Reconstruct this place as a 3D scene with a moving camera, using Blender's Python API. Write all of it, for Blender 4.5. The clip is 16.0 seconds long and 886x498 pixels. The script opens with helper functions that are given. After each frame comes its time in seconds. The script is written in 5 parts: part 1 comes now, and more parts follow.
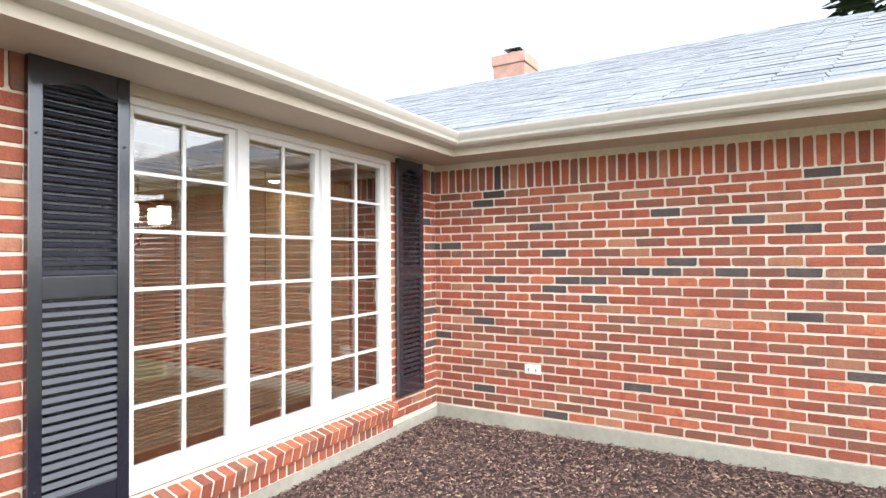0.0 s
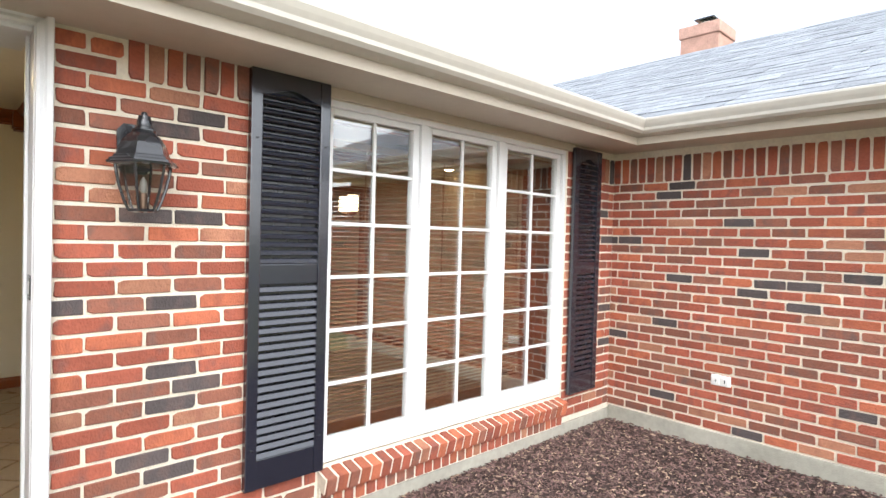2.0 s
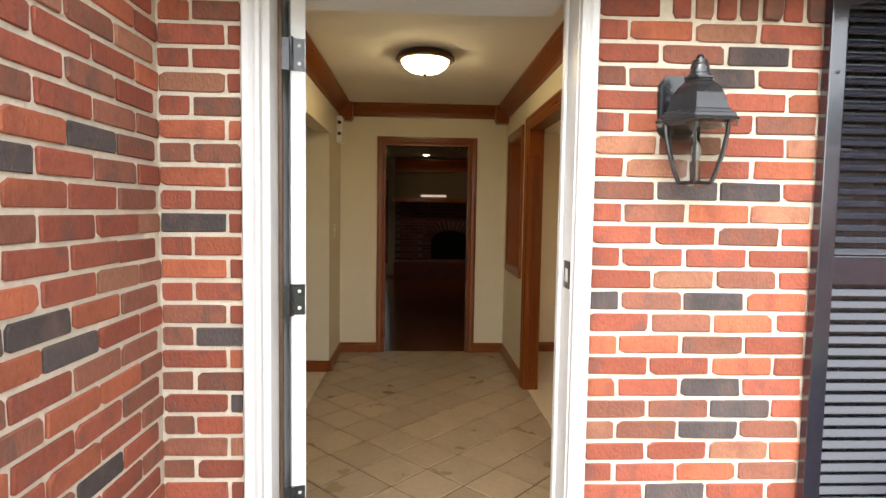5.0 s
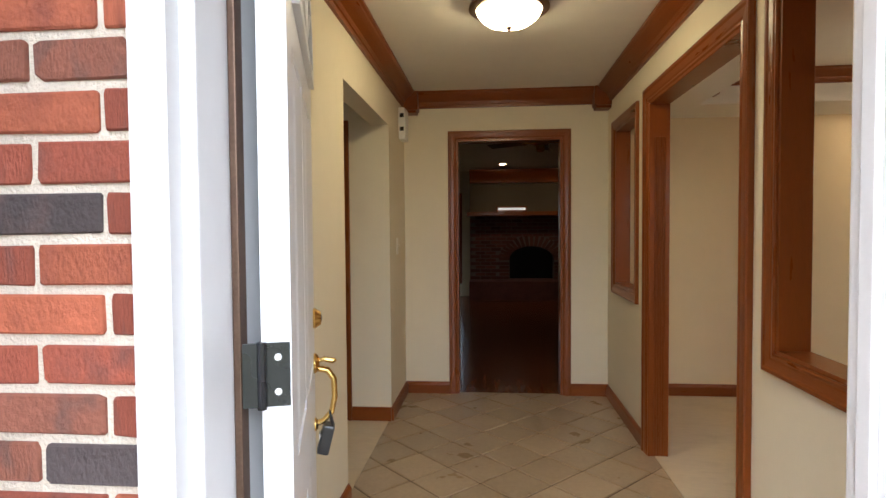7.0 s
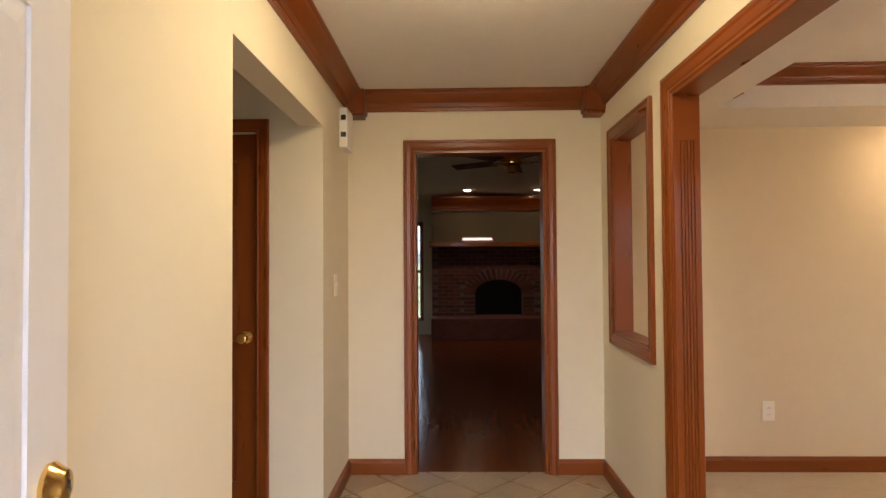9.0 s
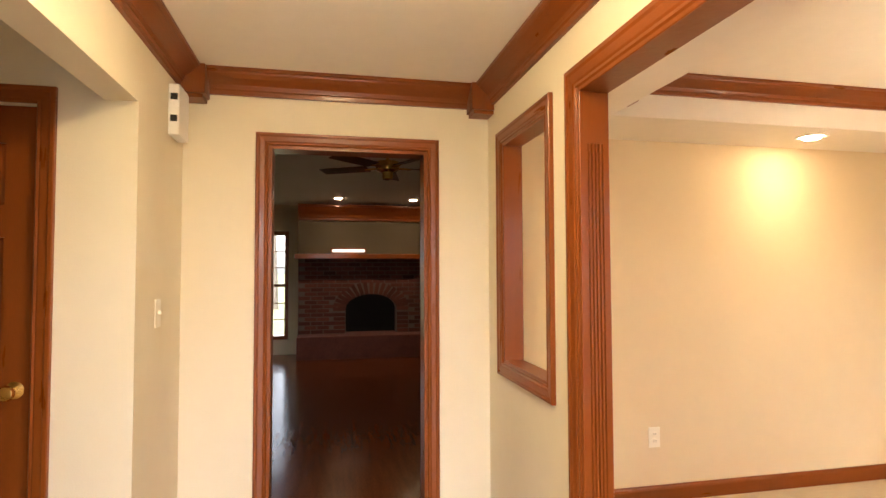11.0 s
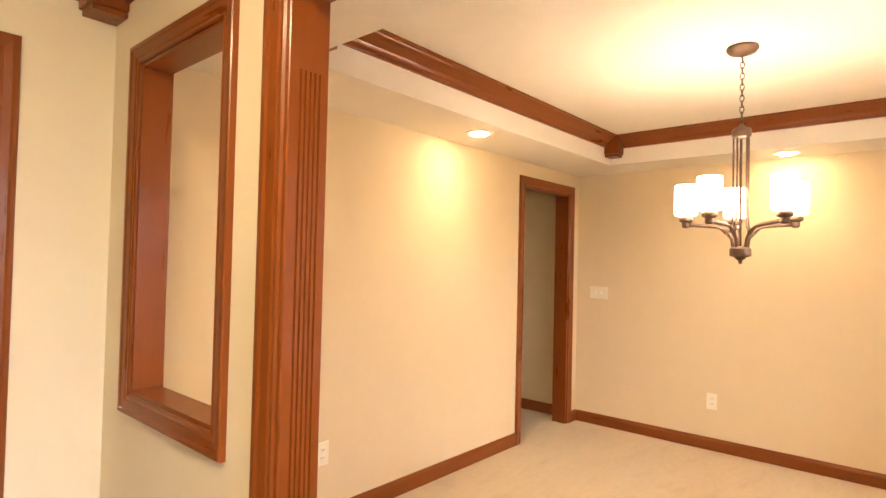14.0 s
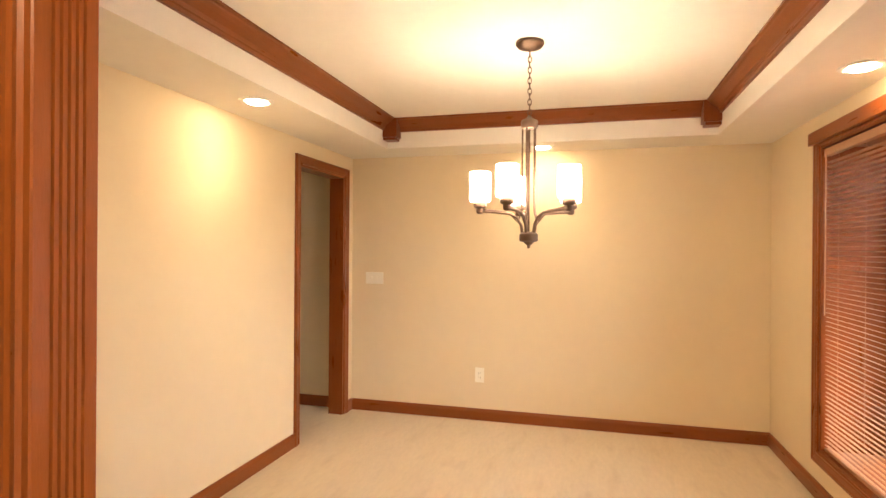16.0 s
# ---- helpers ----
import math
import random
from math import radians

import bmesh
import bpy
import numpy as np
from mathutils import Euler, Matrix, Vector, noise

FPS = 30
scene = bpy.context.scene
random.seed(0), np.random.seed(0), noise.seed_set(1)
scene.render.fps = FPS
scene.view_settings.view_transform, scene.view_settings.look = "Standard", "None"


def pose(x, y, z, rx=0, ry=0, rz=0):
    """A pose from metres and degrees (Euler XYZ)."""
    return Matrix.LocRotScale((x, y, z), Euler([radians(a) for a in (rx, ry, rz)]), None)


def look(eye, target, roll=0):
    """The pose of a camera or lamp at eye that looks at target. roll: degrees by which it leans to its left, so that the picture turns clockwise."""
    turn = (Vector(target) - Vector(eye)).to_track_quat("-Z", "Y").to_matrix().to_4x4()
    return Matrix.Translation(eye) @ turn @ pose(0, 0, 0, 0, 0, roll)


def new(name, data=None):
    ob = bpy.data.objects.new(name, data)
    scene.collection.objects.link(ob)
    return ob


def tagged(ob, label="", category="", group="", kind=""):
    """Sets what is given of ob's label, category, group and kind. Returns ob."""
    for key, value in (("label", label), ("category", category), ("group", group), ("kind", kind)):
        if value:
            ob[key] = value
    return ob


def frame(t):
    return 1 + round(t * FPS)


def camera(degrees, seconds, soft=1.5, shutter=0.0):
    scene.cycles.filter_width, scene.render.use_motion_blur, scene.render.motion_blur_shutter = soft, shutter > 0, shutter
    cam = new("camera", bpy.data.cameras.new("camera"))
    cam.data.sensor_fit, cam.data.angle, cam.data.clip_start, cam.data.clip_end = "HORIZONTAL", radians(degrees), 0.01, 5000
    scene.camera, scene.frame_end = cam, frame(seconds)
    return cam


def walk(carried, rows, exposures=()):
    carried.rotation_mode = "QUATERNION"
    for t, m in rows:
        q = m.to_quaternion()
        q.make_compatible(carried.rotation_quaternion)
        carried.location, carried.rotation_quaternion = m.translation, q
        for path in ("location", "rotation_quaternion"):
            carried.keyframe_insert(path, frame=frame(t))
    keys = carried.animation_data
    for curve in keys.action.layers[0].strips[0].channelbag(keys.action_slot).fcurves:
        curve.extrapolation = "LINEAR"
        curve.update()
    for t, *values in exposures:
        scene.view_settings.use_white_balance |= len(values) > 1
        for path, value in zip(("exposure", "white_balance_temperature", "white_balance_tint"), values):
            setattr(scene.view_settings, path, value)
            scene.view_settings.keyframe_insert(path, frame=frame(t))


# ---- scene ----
cam = camera(77.5, 16.0)
PATH = [
    (0, (1.304, -2.444, 1.328), (3.033, -1.439, 1.359), -0.4),
    (0.5, (1.303, -2.426, 1.342), (2.972, -1.324, 1.36), 0.2),
    (1, (1.314, -2.413, 1.366), (2.906, -1.202, 1.362), 0.6),
    (1.5, (1.307, -2.385, 1.385), (2.798, -1.052, 1.364), 1.0),
    (2, (1.306, -2.353, 1.399), (2.669, -0.89, 1.361), 1.5),
    (2.5, (1.313, -2.322, 1.404), (2.518, -0.727, 1.347), 1.6),
    (3, (1.294, -2.292, 1.39), (2.325, -0.579, 1.321), 1.6),
    (3.5, (1.25, -2.244, 1.37), (2.06, -0.417, 1.293), 1.6),
    (4, (1.183, -2.102, 1.359), (1.75, -0.186, 1.26), 1.6),
    (4.5, (1.112, -1.872, 1.374), (1.439, 0.098, 1.253), 1.1),
    (5, (1.094, -1.672, 1.38), (1.187, 0.32, 1.247), 0.9),
    (7.5, (1.039, -0.423, 1.303), (0.86, 1.568, 1.266), -0.4),
    (8, (1.038, -0.154, 1.307), (0.891, 1.841, 1.301), -0.4),
    (10.5, (0.994, 0.589, 1.37), (1.254, 2.57, 1.453), -0.3),
    (11, (1.054, 0.731, 1.376), (1.47, 2.686, 1.456), -0.2),
    (11.5, (1.097, 0.851, 1.378), (1.665, 2.767, 1.454), 0.2),
    (12, (1.092, 0.988, 1.383), (1.891, 2.82, 1.451), 0.6),
    (12.5, (1.076, 1.106, 1.393), (2.113, 2.815, 1.453), 0.7),
    (13, (1.107, 1.194, 1.385), (2.306, 2.794, 1.441), 1.0),
    (13.5, (1.166, 1.312, 1.379), (2.512, 2.789, 1.43), 1.3),
    (14, (1.212, 1.419, 1.38), (2.723, 2.728, 1.425), 1.3),
    (14.5, (1.266, 1.503, 1.373), (2.909, 2.643, 1.415), 1.3),
    (15, (1.333, 1.61, 1.396), (3.099, 2.548, 1.422), 1.1),
    (15.5, (1.329, 1.696, 1.397), (3.197, 2.41, 1.409), 0.7),
    (16, (1.315, 1.745, 1.396), (3.247, 2.262, 1.394), 0.4),
]
EXPOSURES = [(0.0, 1.6, 6150, 9), (2.0, 1.5, 6150, 9), (3.5, 1.52, 6150, 9), (5.0, 1.98, 6400, 9), (7.5, 2.36, 5550, 12), (8.0, 2.52, 5500, 14), (10.5, 3.68, 6700, 22), (11.0, 3.82, 6350, 18), (12.5, 3.92, 6400, 19), (14.5, 3.87, 6350, 19), (16.0, 3.8, 6100, 18)]
walk(cam, [(t, look(eye, target, roll)) for t, eye, target, roll in PATH], EXPOSURES)

# ---- world, sun, exposure ----
world = bpy.data.worlds.new("overcast_sky")
scene.world = world
world.use_nodes = True
wn, wl = world.node_tree.nodes, world.node_tree.links
sky = wn.new("ShaderNodeTexSky")
sky.sky_type = "NISHITA"
sky.sun_disc = False
sky.sun_elevation, sky.sun_rotation = radians(43), radians(210)
sky.air_density, sky.dust_density = 1.0, 3.0
grey = wn.new("ShaderNodeHueSaturation")
grey.inputs["Saturation"].default_value = 0.3
wl.new(sky.outputs[0], grey.inputs["Color"])
wl.new(grey.outputs[0], wn["Background"].inputs["Color"])
wn["Background"].inputs["Strength"].default_value = 0.15
sun = new("sun", bpy.data.lights.new("sun", "SUN"))
sun.data.energy, sun.data.angle, sun.data.color = 1.1, radians(125), (1.0, 0.97, 0.93)
sun.matrix_world = look((0, 0, 30), (0.12 * 30, 0.7 * 30, 30 - 22), 0)

# ---- plan ----
XW = 5.374          # outer face of the wing wall
XS = 0.33           # face of the porch side wall
DX0, DX1 = 0.577, 1.604   # brick opening of the entry door
WX0, WX1, WZ0, WZ1 = 2.702, 4.705, 0.28, 2.06   # window opening in the brick
XL, XR, XR2 = 0.35, 1.945, 2.036   # foyer side walls, dining face of the partition
YI, YF, YF2 = 0.30, 3.69, 3.81    # foyer front and far walls
YD, YB, XD = 0.50, 3.74, 5.73     # dining front, back and far walls
ZC, ZS = 2.395, 2.165              # ceiling, soffit
COURSE, BRICK = 0.0683, 0.2
ZSOFF = 2.115

# ---- materials ----
def mat(name, color, rough=0.5, metal=0.0, vary=0.12, scale=6.0, bump=0.0, bump_scale=60.0, emit=0.0, stretch=(1, 1, 1), per_object=0.0, stain=0.0, stain_color=(0.1, 0.08, 0.06), coat=0.0, stain_scale=0.0):
    m = bpy.data.materials.new(name)
    m.use_nodes = True
    n, l = m.node_tree.nodes, m.node_tree.links
    b = n["Principled BSDF"]
    b.inputs["Roughness"].default_value, b.inputs["Metallic"].default_value = rough, metal
    b.inputs["Coat Weight"].default_value = coat
    co = n.new("ShaderNodeTexCoord")
    mp = n.new("ShaderNodeMapping")
    mp.inputs["Scale"].default_value = stretch
    if per_object:
        oi = n.new("ShaderNodeObjectInfo")
        ov = n.new("ShaderNodeVectorMath")
        ov.operation = "MULTIPLY_ADD"
        ov.inputs[1].default_value = (47, 31, 19)
        l.new(oi.outputs["Random"], ov.inputs[0])
        l.new(co.outputs["Object"], ov.inputs[2])
        l.new(ov.outputs[0], mp.inputs["Vector"])
    else:
        l.new(co.outputs["Object"], mp.inputs["Vector"])
    big = n.new("ShaderNodeTexNoise")
    big.inputs["Scale"].default_value, big.inputs["Detail"].default_value = scale, 5
    fine = n.new("ShaderNodeTexNoise")
    fine.inputs["Scale"].default_value, fine.inputs["Detail"].default_value = scale * 9, 4
    for x in (big, fine):
        l.new(mp.outputs[0], x.inputs["Vector"])
    add = n.new("ShaderNodeMath")
    add.operation = "ADD"
    l.new(big.outputs["Fac"], add.inputs[0])
    l.new(fine.outputs["Fac"], add.inputs[1])
    rng = n.new("ShaderNodeMapRange")
    rng.inputs["From Min"].default_value, rng.inputs["From Max"].default_value = 0.6, 1.4
    rng.inputs["To Min"].default_value, rng.inputs["To Max"].default_value = 1 - vary, 1 + vary
    l.new(add.outputs[0], rng.inputs["Value"])
    hsv = n.new("ShaderNodeHueSaturation")
    hsv.inputs["Color"].default_value = (*color, 1)
    l.new(rng.outputs[0], hsv.inputs["Value"])
    out = hsv.outputs[0]
    if per_object:
        info = n.new("ShaderNodeObjectInfo")
        r2 = n.new("ShaderNodeMapRange")
        r2.inputs["To Min"].default_value, r2.inputs["To Max"].default_value = 1 - per_object, 1 + per_object
        isl = n.new("ShaderNodeNewGeometry")
        sm = n.new("ShaderNodeMath")
        sm.operation = "ADD"
        fc = n.new("ShaderNodeMath")
        fc.operation = "FRACT"
        l.new(info.outputs["Random"], sm.inputs[0])
        l.new(isl.outputs["Random Per Island"], sm.inputs[1])
        l.new(sm.outputs[0], fc.inputs[0])
        l.new(fc.outputs[0], r2.inputs["Value"])
        mul = n.new("ShaderNodeMath")
        mul.operation = "MULTIPLY"
        l.new(rng.outputs[0], mul.inputs[0])
        l.new(r2.outputs[0], mul.inputs[1])
        l.new(mul.outputs[0], hsv.inputs["Value"])
    if stain:
        sn = n.new("ShaderNodeTexNoise")
        sn.inputs["Scale"].default_value, sn.inputs["Detail"].default_value = stain_scale or scale * 0.35, 8
        l.new(mp.outputs[0], sn.inputs["Vector"])
        sr = n.new("ShaderNodeMapRange")
        sr.inputs["From Min"].default_value, sr.inputs["From Max"].default_value = 0.52, 0.72
        sr.inputs["To Max"].default_value = stain
        l.new(sn.outputs["Fac"], sr.inputs["Value"])
        mx = n.new("ShaderNodeMix")
        mx.data_type = "RGBA"
        l.new(sr.outputs[0], mx.inputs["Factor"])
        l.new(out, mx.inputs["A"])
        mx.inputs["B"].default_value = (*stain_color, 1)
        out = mx.outputs["Result"]
    l.new(out, b.inputs["Base Color"])
    if emit:
        b.inputs["Emission Color"].default_value = (*color, 1)
        b.inputs["Emission Strength"].default_value = emit
    if bump:
        bn = n.new("ShaderNodeTexNoise")
        bn.inputs["Scale"].default_value, bn.inputs["Detail"].default_value = bump_scale, 6
        l.new(mp.outputs[0], bn.inputs["Vector"])
        bp = n.new("ShaderNodeBump")
        bp.inputs["Strength"].default_value, bp.inputs["Distance"].default_value = bump, 0.01
        l.new(bn.outputs["Fac"], bp.inputs["Height"])
        l.new(bp.outputs[0], b.inputs["Normal"])
    rr = n.new("ShaderNodeMapRange")
    rr.inputs["To Min"].default_value, rr.inputs["To Max"].default_value = max(rough - 0.08, 0.02), min(rough + 0.08, 1)
    l.new(big.outputs["Fac"], rr.inputs["Value"])
    l.new(rr.outputs[0], b.inputs["Roughness"])
    return m


def glow(name, color, strength):
    m = bpy.data.materials.new(name)
    m.use_nodes = True
    b = m.node_tree.nodes["Principled BSDF"]
    b.inputs["Base Color"].default_value = (0.9, 0.9, 0.88, 1)
    b.inputs["Roughness"].default_value = 0.35
    b.inputs["Emission Color"].default_value, b.inputs["Emission Strength"].default_value = (*color, 1), strength
    return m


MORTAR = mat("mortar", (0.74, 0.67, 0.545), 0.95, vary=0.15, scale=5, bump=0.5, bump_scale=180, stain=0.3, stain_color=(0.3, 0.26, 0.2))
CONCRETE = mat("concrete", (0.36, 0.345, 0.29), 0.9, vary=0.18, scale=3, bump=0.35, bump_scale=90, stain=0.5, stain_color=(0.22, 0.21, 0.16))
BRICK_BITS = [mat("brick_" + n, c, 0.88, vary=0.2, scale=9, bump=0.6, bump_scale=120, per_object=0.2, stain=s, stain_color=sc, stain_scale=14.0, stretch=(1, 1, 0.75)) for n, c, s, sc in (
    ("red", (0.32, 0.086, 0.05), 0.8, (0.17, 0.075, 0.06)), ("orange", (0.41, 0.12, 0.06), 0.85, (0.25, 0.075, 0.048)),
    ("burnt", (0.25, 0.095, 0.06), 0.85, (0.14, 0.085, 0.07)), ("dark", (0.082, 0.066, 0.064), 0.7, (0.15, 0.095, 0.08)), ("buff", (0.38, 0.17, 0.1), 0.7, (0.24, 0.09, 0.06)))]
TRIM_OUT = mat("taupe_soffit_paint", (0.5, 0.44, 0.355), 0.55, vary=0.05, scale=2, bump=0.08, bump_scale=40)
DOOR_WHITE = mat("white_door_enamel", (0.84, 0.85, 0.87), 0.35, vary=0.02, scale=3, bump=0.04, bump_scale=60)
GUTTER = mat("cream_gutter_enamel", (0.5, 0.47, 0.41), 0.35, vary=0.06, scale=3, stain=0.15, stain_color=(0.35, 0.3, 0.25))
WHITE = mat("white_trim_paint", (0.72, 0.72, 0.715), 0.4, vary=0.03, scale=3, bump=0.05, bump_scale=50)
SHUTTER = mat("black_shutter_plastic", (0.013, 0.0145, 0.024), 0.17, vary=0.2, scale=6, bump=0.03, bump_scale=70, stretch=(6, 6, 1), coat=0.25)
SHUTTER.node_tree.nodes["Principled BSDF"].inputs["Specular IOR Level"].default_value = 1.0
BLACK = mat("black_metal", (0.02, 0.021, 0.024), 0.27, 0.2, vary=0.2, scale=10, bump=0.06, bump_scale=120, coat=0.5)
SHINGLE = mat("slate_grey_shingle", (0.28, 0.3, 0.325), 0.95, vary=0.3, scale=7, bump=0.6, bump_scale=220, per_object=0.13)


def pane_glass(name, tint, base, gain):
    """Clear glass: a see-through sheet whose gloss grows towards grazing angles."""
    m = bpy.data.materials.new(name)
    m.use_nodes = True
    n, l = m.node_tree.nodes, m.node_tree.links
    tr, gs, lw, mx = n.new("ShaderNodeBsdfTransparent"), n.new("ShaderNodeBsdfGlossy"), n.new("ShaderNodeLayerWeight"), n.new("ShaderNodeMixShader")
    tr.inputs[0].default_value, gs.inputs["Roughness"].default_value = (*tint, 1), 0.0
    pw, ma = n.new("ShaderNodeMath"), n.new("ShaderNodeMath")
    pw.operation, ma.operation = "POWER", "MULTIPLY_ADD"
    pw.inputs[1].default_value, ma.inputs[1].default_value, ma.inputs[2].default_value = 3.0, gain, base
    lw.inputs["Blend"].default_value = 0.5
    l.new(lw.outputs["Facing"], pw.inputs[0])
    l.new(pw.outputs[0], ma.inputs[0])
    l.new(ma.outputs[0], mx.inputs[0])
    l.new(tr.outputs[0], mx.inputs[1])
    l.new(gs.outputs[0], mx.inputs[2])
    l.new(mx.outputs[0], n["Material Output"].inputs["Surface"])
    return m


GLASS = pane_glass("window_glass", (0.95, 0.97, 0.96), 0.17, 1.3)
GLASS_THIN = pane_glass("thin_clear_glass", (0.86, 0.86, 0.84), 0.05, 0.5)
WALL = mat("cream_wall_paint", (0.76, 0.69, 0.53), 0.75, vary=0.02, scale=1.2, bump=0.12, bump_scale=220)
TAN = mat("tan_wall_paint", (0.73, 0.61, 0.41), 0.75, vary=0.02, scale=1.2, bump=0.12, bump_scale=220)
CEIL = mat("ceiling_paint", (0.8, 0.76, 0.68), 0.85, vary=0.025, scale=1.5, bump=0.25, bump_scale=160)
WOOD = mat("red_brown_stained_wood", (0.205, 0.05, 0.0068), 0.3, vary=0.1, scale=4.0, bump=0.06, bump_scale=60, stretch=(7, 7, 0.9), coat=0.08)
WOOD_H = mat("red_brown_stained_wood_level", (0.205, 0.05, 0.0068), 0.3, vary=0.1, scale=4.0, bump=0.06, bump_scale=60, stretch=(0.9, 0.9, 7), coat=0.08)
for w in (WOOD, WOOD_H):
    w.node_tree.nodes["Principled BSDF"].inputs["Specular IOR Level"].default_value = 0.35
CARPET = mat("beige_carpet", (0.78, 0.66, 0.48), 1.0, vary=0.07, scale=2.0, stain=0.4, stain_color=(0.6, 0.48, 0.33), stain_scale=4.0, stretch=(0.8, 2.4, 1), bump=0.8, bump_scale=260)
TILE = mat("beige_floor_tile", (0.38, 0.285, 0.18), 0.3, vary=0.14, scale=5, bump=0.05, bump_scale=40, per_object=0.1, stain=0.25, stain_color=(0.36, 0.26, 0.16))
GROUT = mat("brown_grout", (0.1, 0.062, 0.035), 0.95, vary=0.15, scale=20, bump=0.3, bump_scale=200)
BRASS = mat("polished_brass", (0.75, 0.5, 0.16), 0.2, 1.0, vary=0.08, scale=20)
BRONZE = mat("oiled_bronze", (0.15, 0.095, 0.065), 0.42, 0.75, vary=0.2, scale=18)
PLATE = mat("ivory_plastic", (0.86, 0.82, 0.7), 0.3, vary=0.02)
PLASTIC = mat("white_plastic", (0.8, 0.79, 0.76), 0.45, vary=0.02)
MULCH_G = mat("dark_mulch_bed", (0.06, 0.036, 0.03), 1.0, vary=0.5, scale=8, bump=1.0, bump_scale=70)
LAWN = mat("winter_lawn", (0.14, 0.15, 0.06), 1.0, vary=0.35, scale=1.5, bump=0.6, bump_scale=60)
BLIND = mat("brown_wood_slat", (0.42, 0.22, 0.115), 0.35, vary=0.15, scale=4, stretch=(1, 6, 6), per_object=0.1)


# ---- mesh helpers ----
def mesh_of(name, bm, material):
    me = bpy.data.meshes.new(name)
    bm.normal_update()
    bm.to_mesh(me)
    bm.free()
    me.materials.append(material)
    return me


def part(name, bm, material, parent=None, label="", smooth=False):
    me = mesh_of(name, bm, material)
    if smooth:
        for p in me.polygons:
            p.use_smooth = True
        me.set_sharp_from_angle(angle=radians(40))
    ob = new(name, me)
    ob.parent = parent
    return tagged(ob, label)


def thing(name, loc, label, category, group="", kind="", rz=0.0):
    ob = new(name)
    ob.matrix_basis = pose(*loc, 0, 0, rz)
    ob.empty_display_size = 0.1
    return tagged(ob, label, category, group, kind)


def setting(name, bm, material, label, category, smooth=False):
    return tagged(part(name, bm, material, None, "", smooth), label, category, "", "structure")


def box(bm, x0, x1, y0, y1, z0, z1, bevel=0.0):
    vs = [bm.verts.new((x, y, z)) for z in (z0, z1) for y in (y0, y1) for x in (x0, x1)]
    fs = [bm.faces.new([vs[i] for i in f]) for f in ((0, 2, 3, 1), (4, 5, 7, 6), (0, 1, 5, 4), (2, 6, 7, 3), (0, 4, 6, 2), (1, 3, 7, 5))]
    if bevel:
        es = list({e for f in fs for e in f.edges})
        bmesh.ops.bevel(bm, geom=es, offset=bevel, segments=2, profile=0.6, affect="EDGES")
    return bm


def boxes(*rows, bevel=0.0):
    bm = bmesh.new()
    for r in rows:
        box(bm, *r, bevel=bevel)
    return bm


def prism(bm, prof, p0, p1, U, V, k0=0.0, k1=0.0):
    """A profile of (u, v) run from p0 to p1; k0 and k1 mitre the ends along u."""
    p0, p1, U, V = Vector(p0), Vector(p1), Vector(U), Vector(V)
    D = (p1 - p0).normalized()
    a = [bm.verts.new(p0 + U * u + V * v + D * (k0 * u)) for u, v in prof]
    b = [bm.verts.new(p1 + U * u + V * v + D * (k1 * u)) for u, v in prof]
    n = len(prof)
    for i in range(n):
        bm.faces.new((a[i], a[(i + 1) % n], b[(i + 1) % n], b[i]))
    bm.faces.new(a[::-1])
    bm.faces.new(b)
    bmesh.ops.recalc_face_normals(bm, faces=bm.faces[:])
    return bm


def lathe(bm, prof, seg=24, at=(0, 0, 0), axis="z", sx=1.0):
    """A profile of (radius, height) turned round an axis."""
    rings = []
    at = Vector(at)
    for r, h in prof:
        ring = []
        for i in range(seg):
            a = 2 * math.pi * i / seg
            c, s = r * math.cos(a) * sx, r * math.sin(a)
            v = {"z": (c, s, h), "y": (c, h, s), "x": (h, c, s)}[axis]
            ring.append(bm.verts.new(at + Vector(v)))
        rings.append(ring)
    for a, b in zip(rings, rings[1:]):
        for i in range(seg):
            bm.faces.new((a[i], a[(i + 1) % seg], b[(i + 1) % seg], b[i]))
    bm.faces.new(rings[0][::-1])
    bm.faces.new(rings[-1])
    bmesh.ops.recalc_face_normals(bm, faces=bm.faces[:])
    return bm


def tube(bm, pts, r, seg=8):
    """A round bar along points."""
    pts = [Vector(p) for p in pts]
    rings = []
    for i, p in enumerate(pts):
        d = (pts[min(i + 1, len(pts) - 1)] - pts[max(i - 1, 0)]).normalized()
        u = d.orthogonal().normalized() if not rings else (u - d * u.dot(d)).normalized()
        w = d.cross(u)
        rr = r[i] if isinstance(r, (list, tuple)) else r
        rings.append([bm.verts.new(p + (u * math.cos(2 * math.pi * k / seg) + w * math.sin(2 * math.pi * k / seg)) * rr) for k in range(seg)])
    for a, b in zip(rings, rings[1:]):
        for i in range(seg):
            bm.faces.new((a[i], a[(i + 1) % seg], b[(i + 1) % seg], b[i]))
    bm.faces.new(rings[0][::-1])
    bm.faces.new(rings[-1])
    bmesh.ops.recalc_face_normals(bm, faces=bm.faces[:])
    return bm


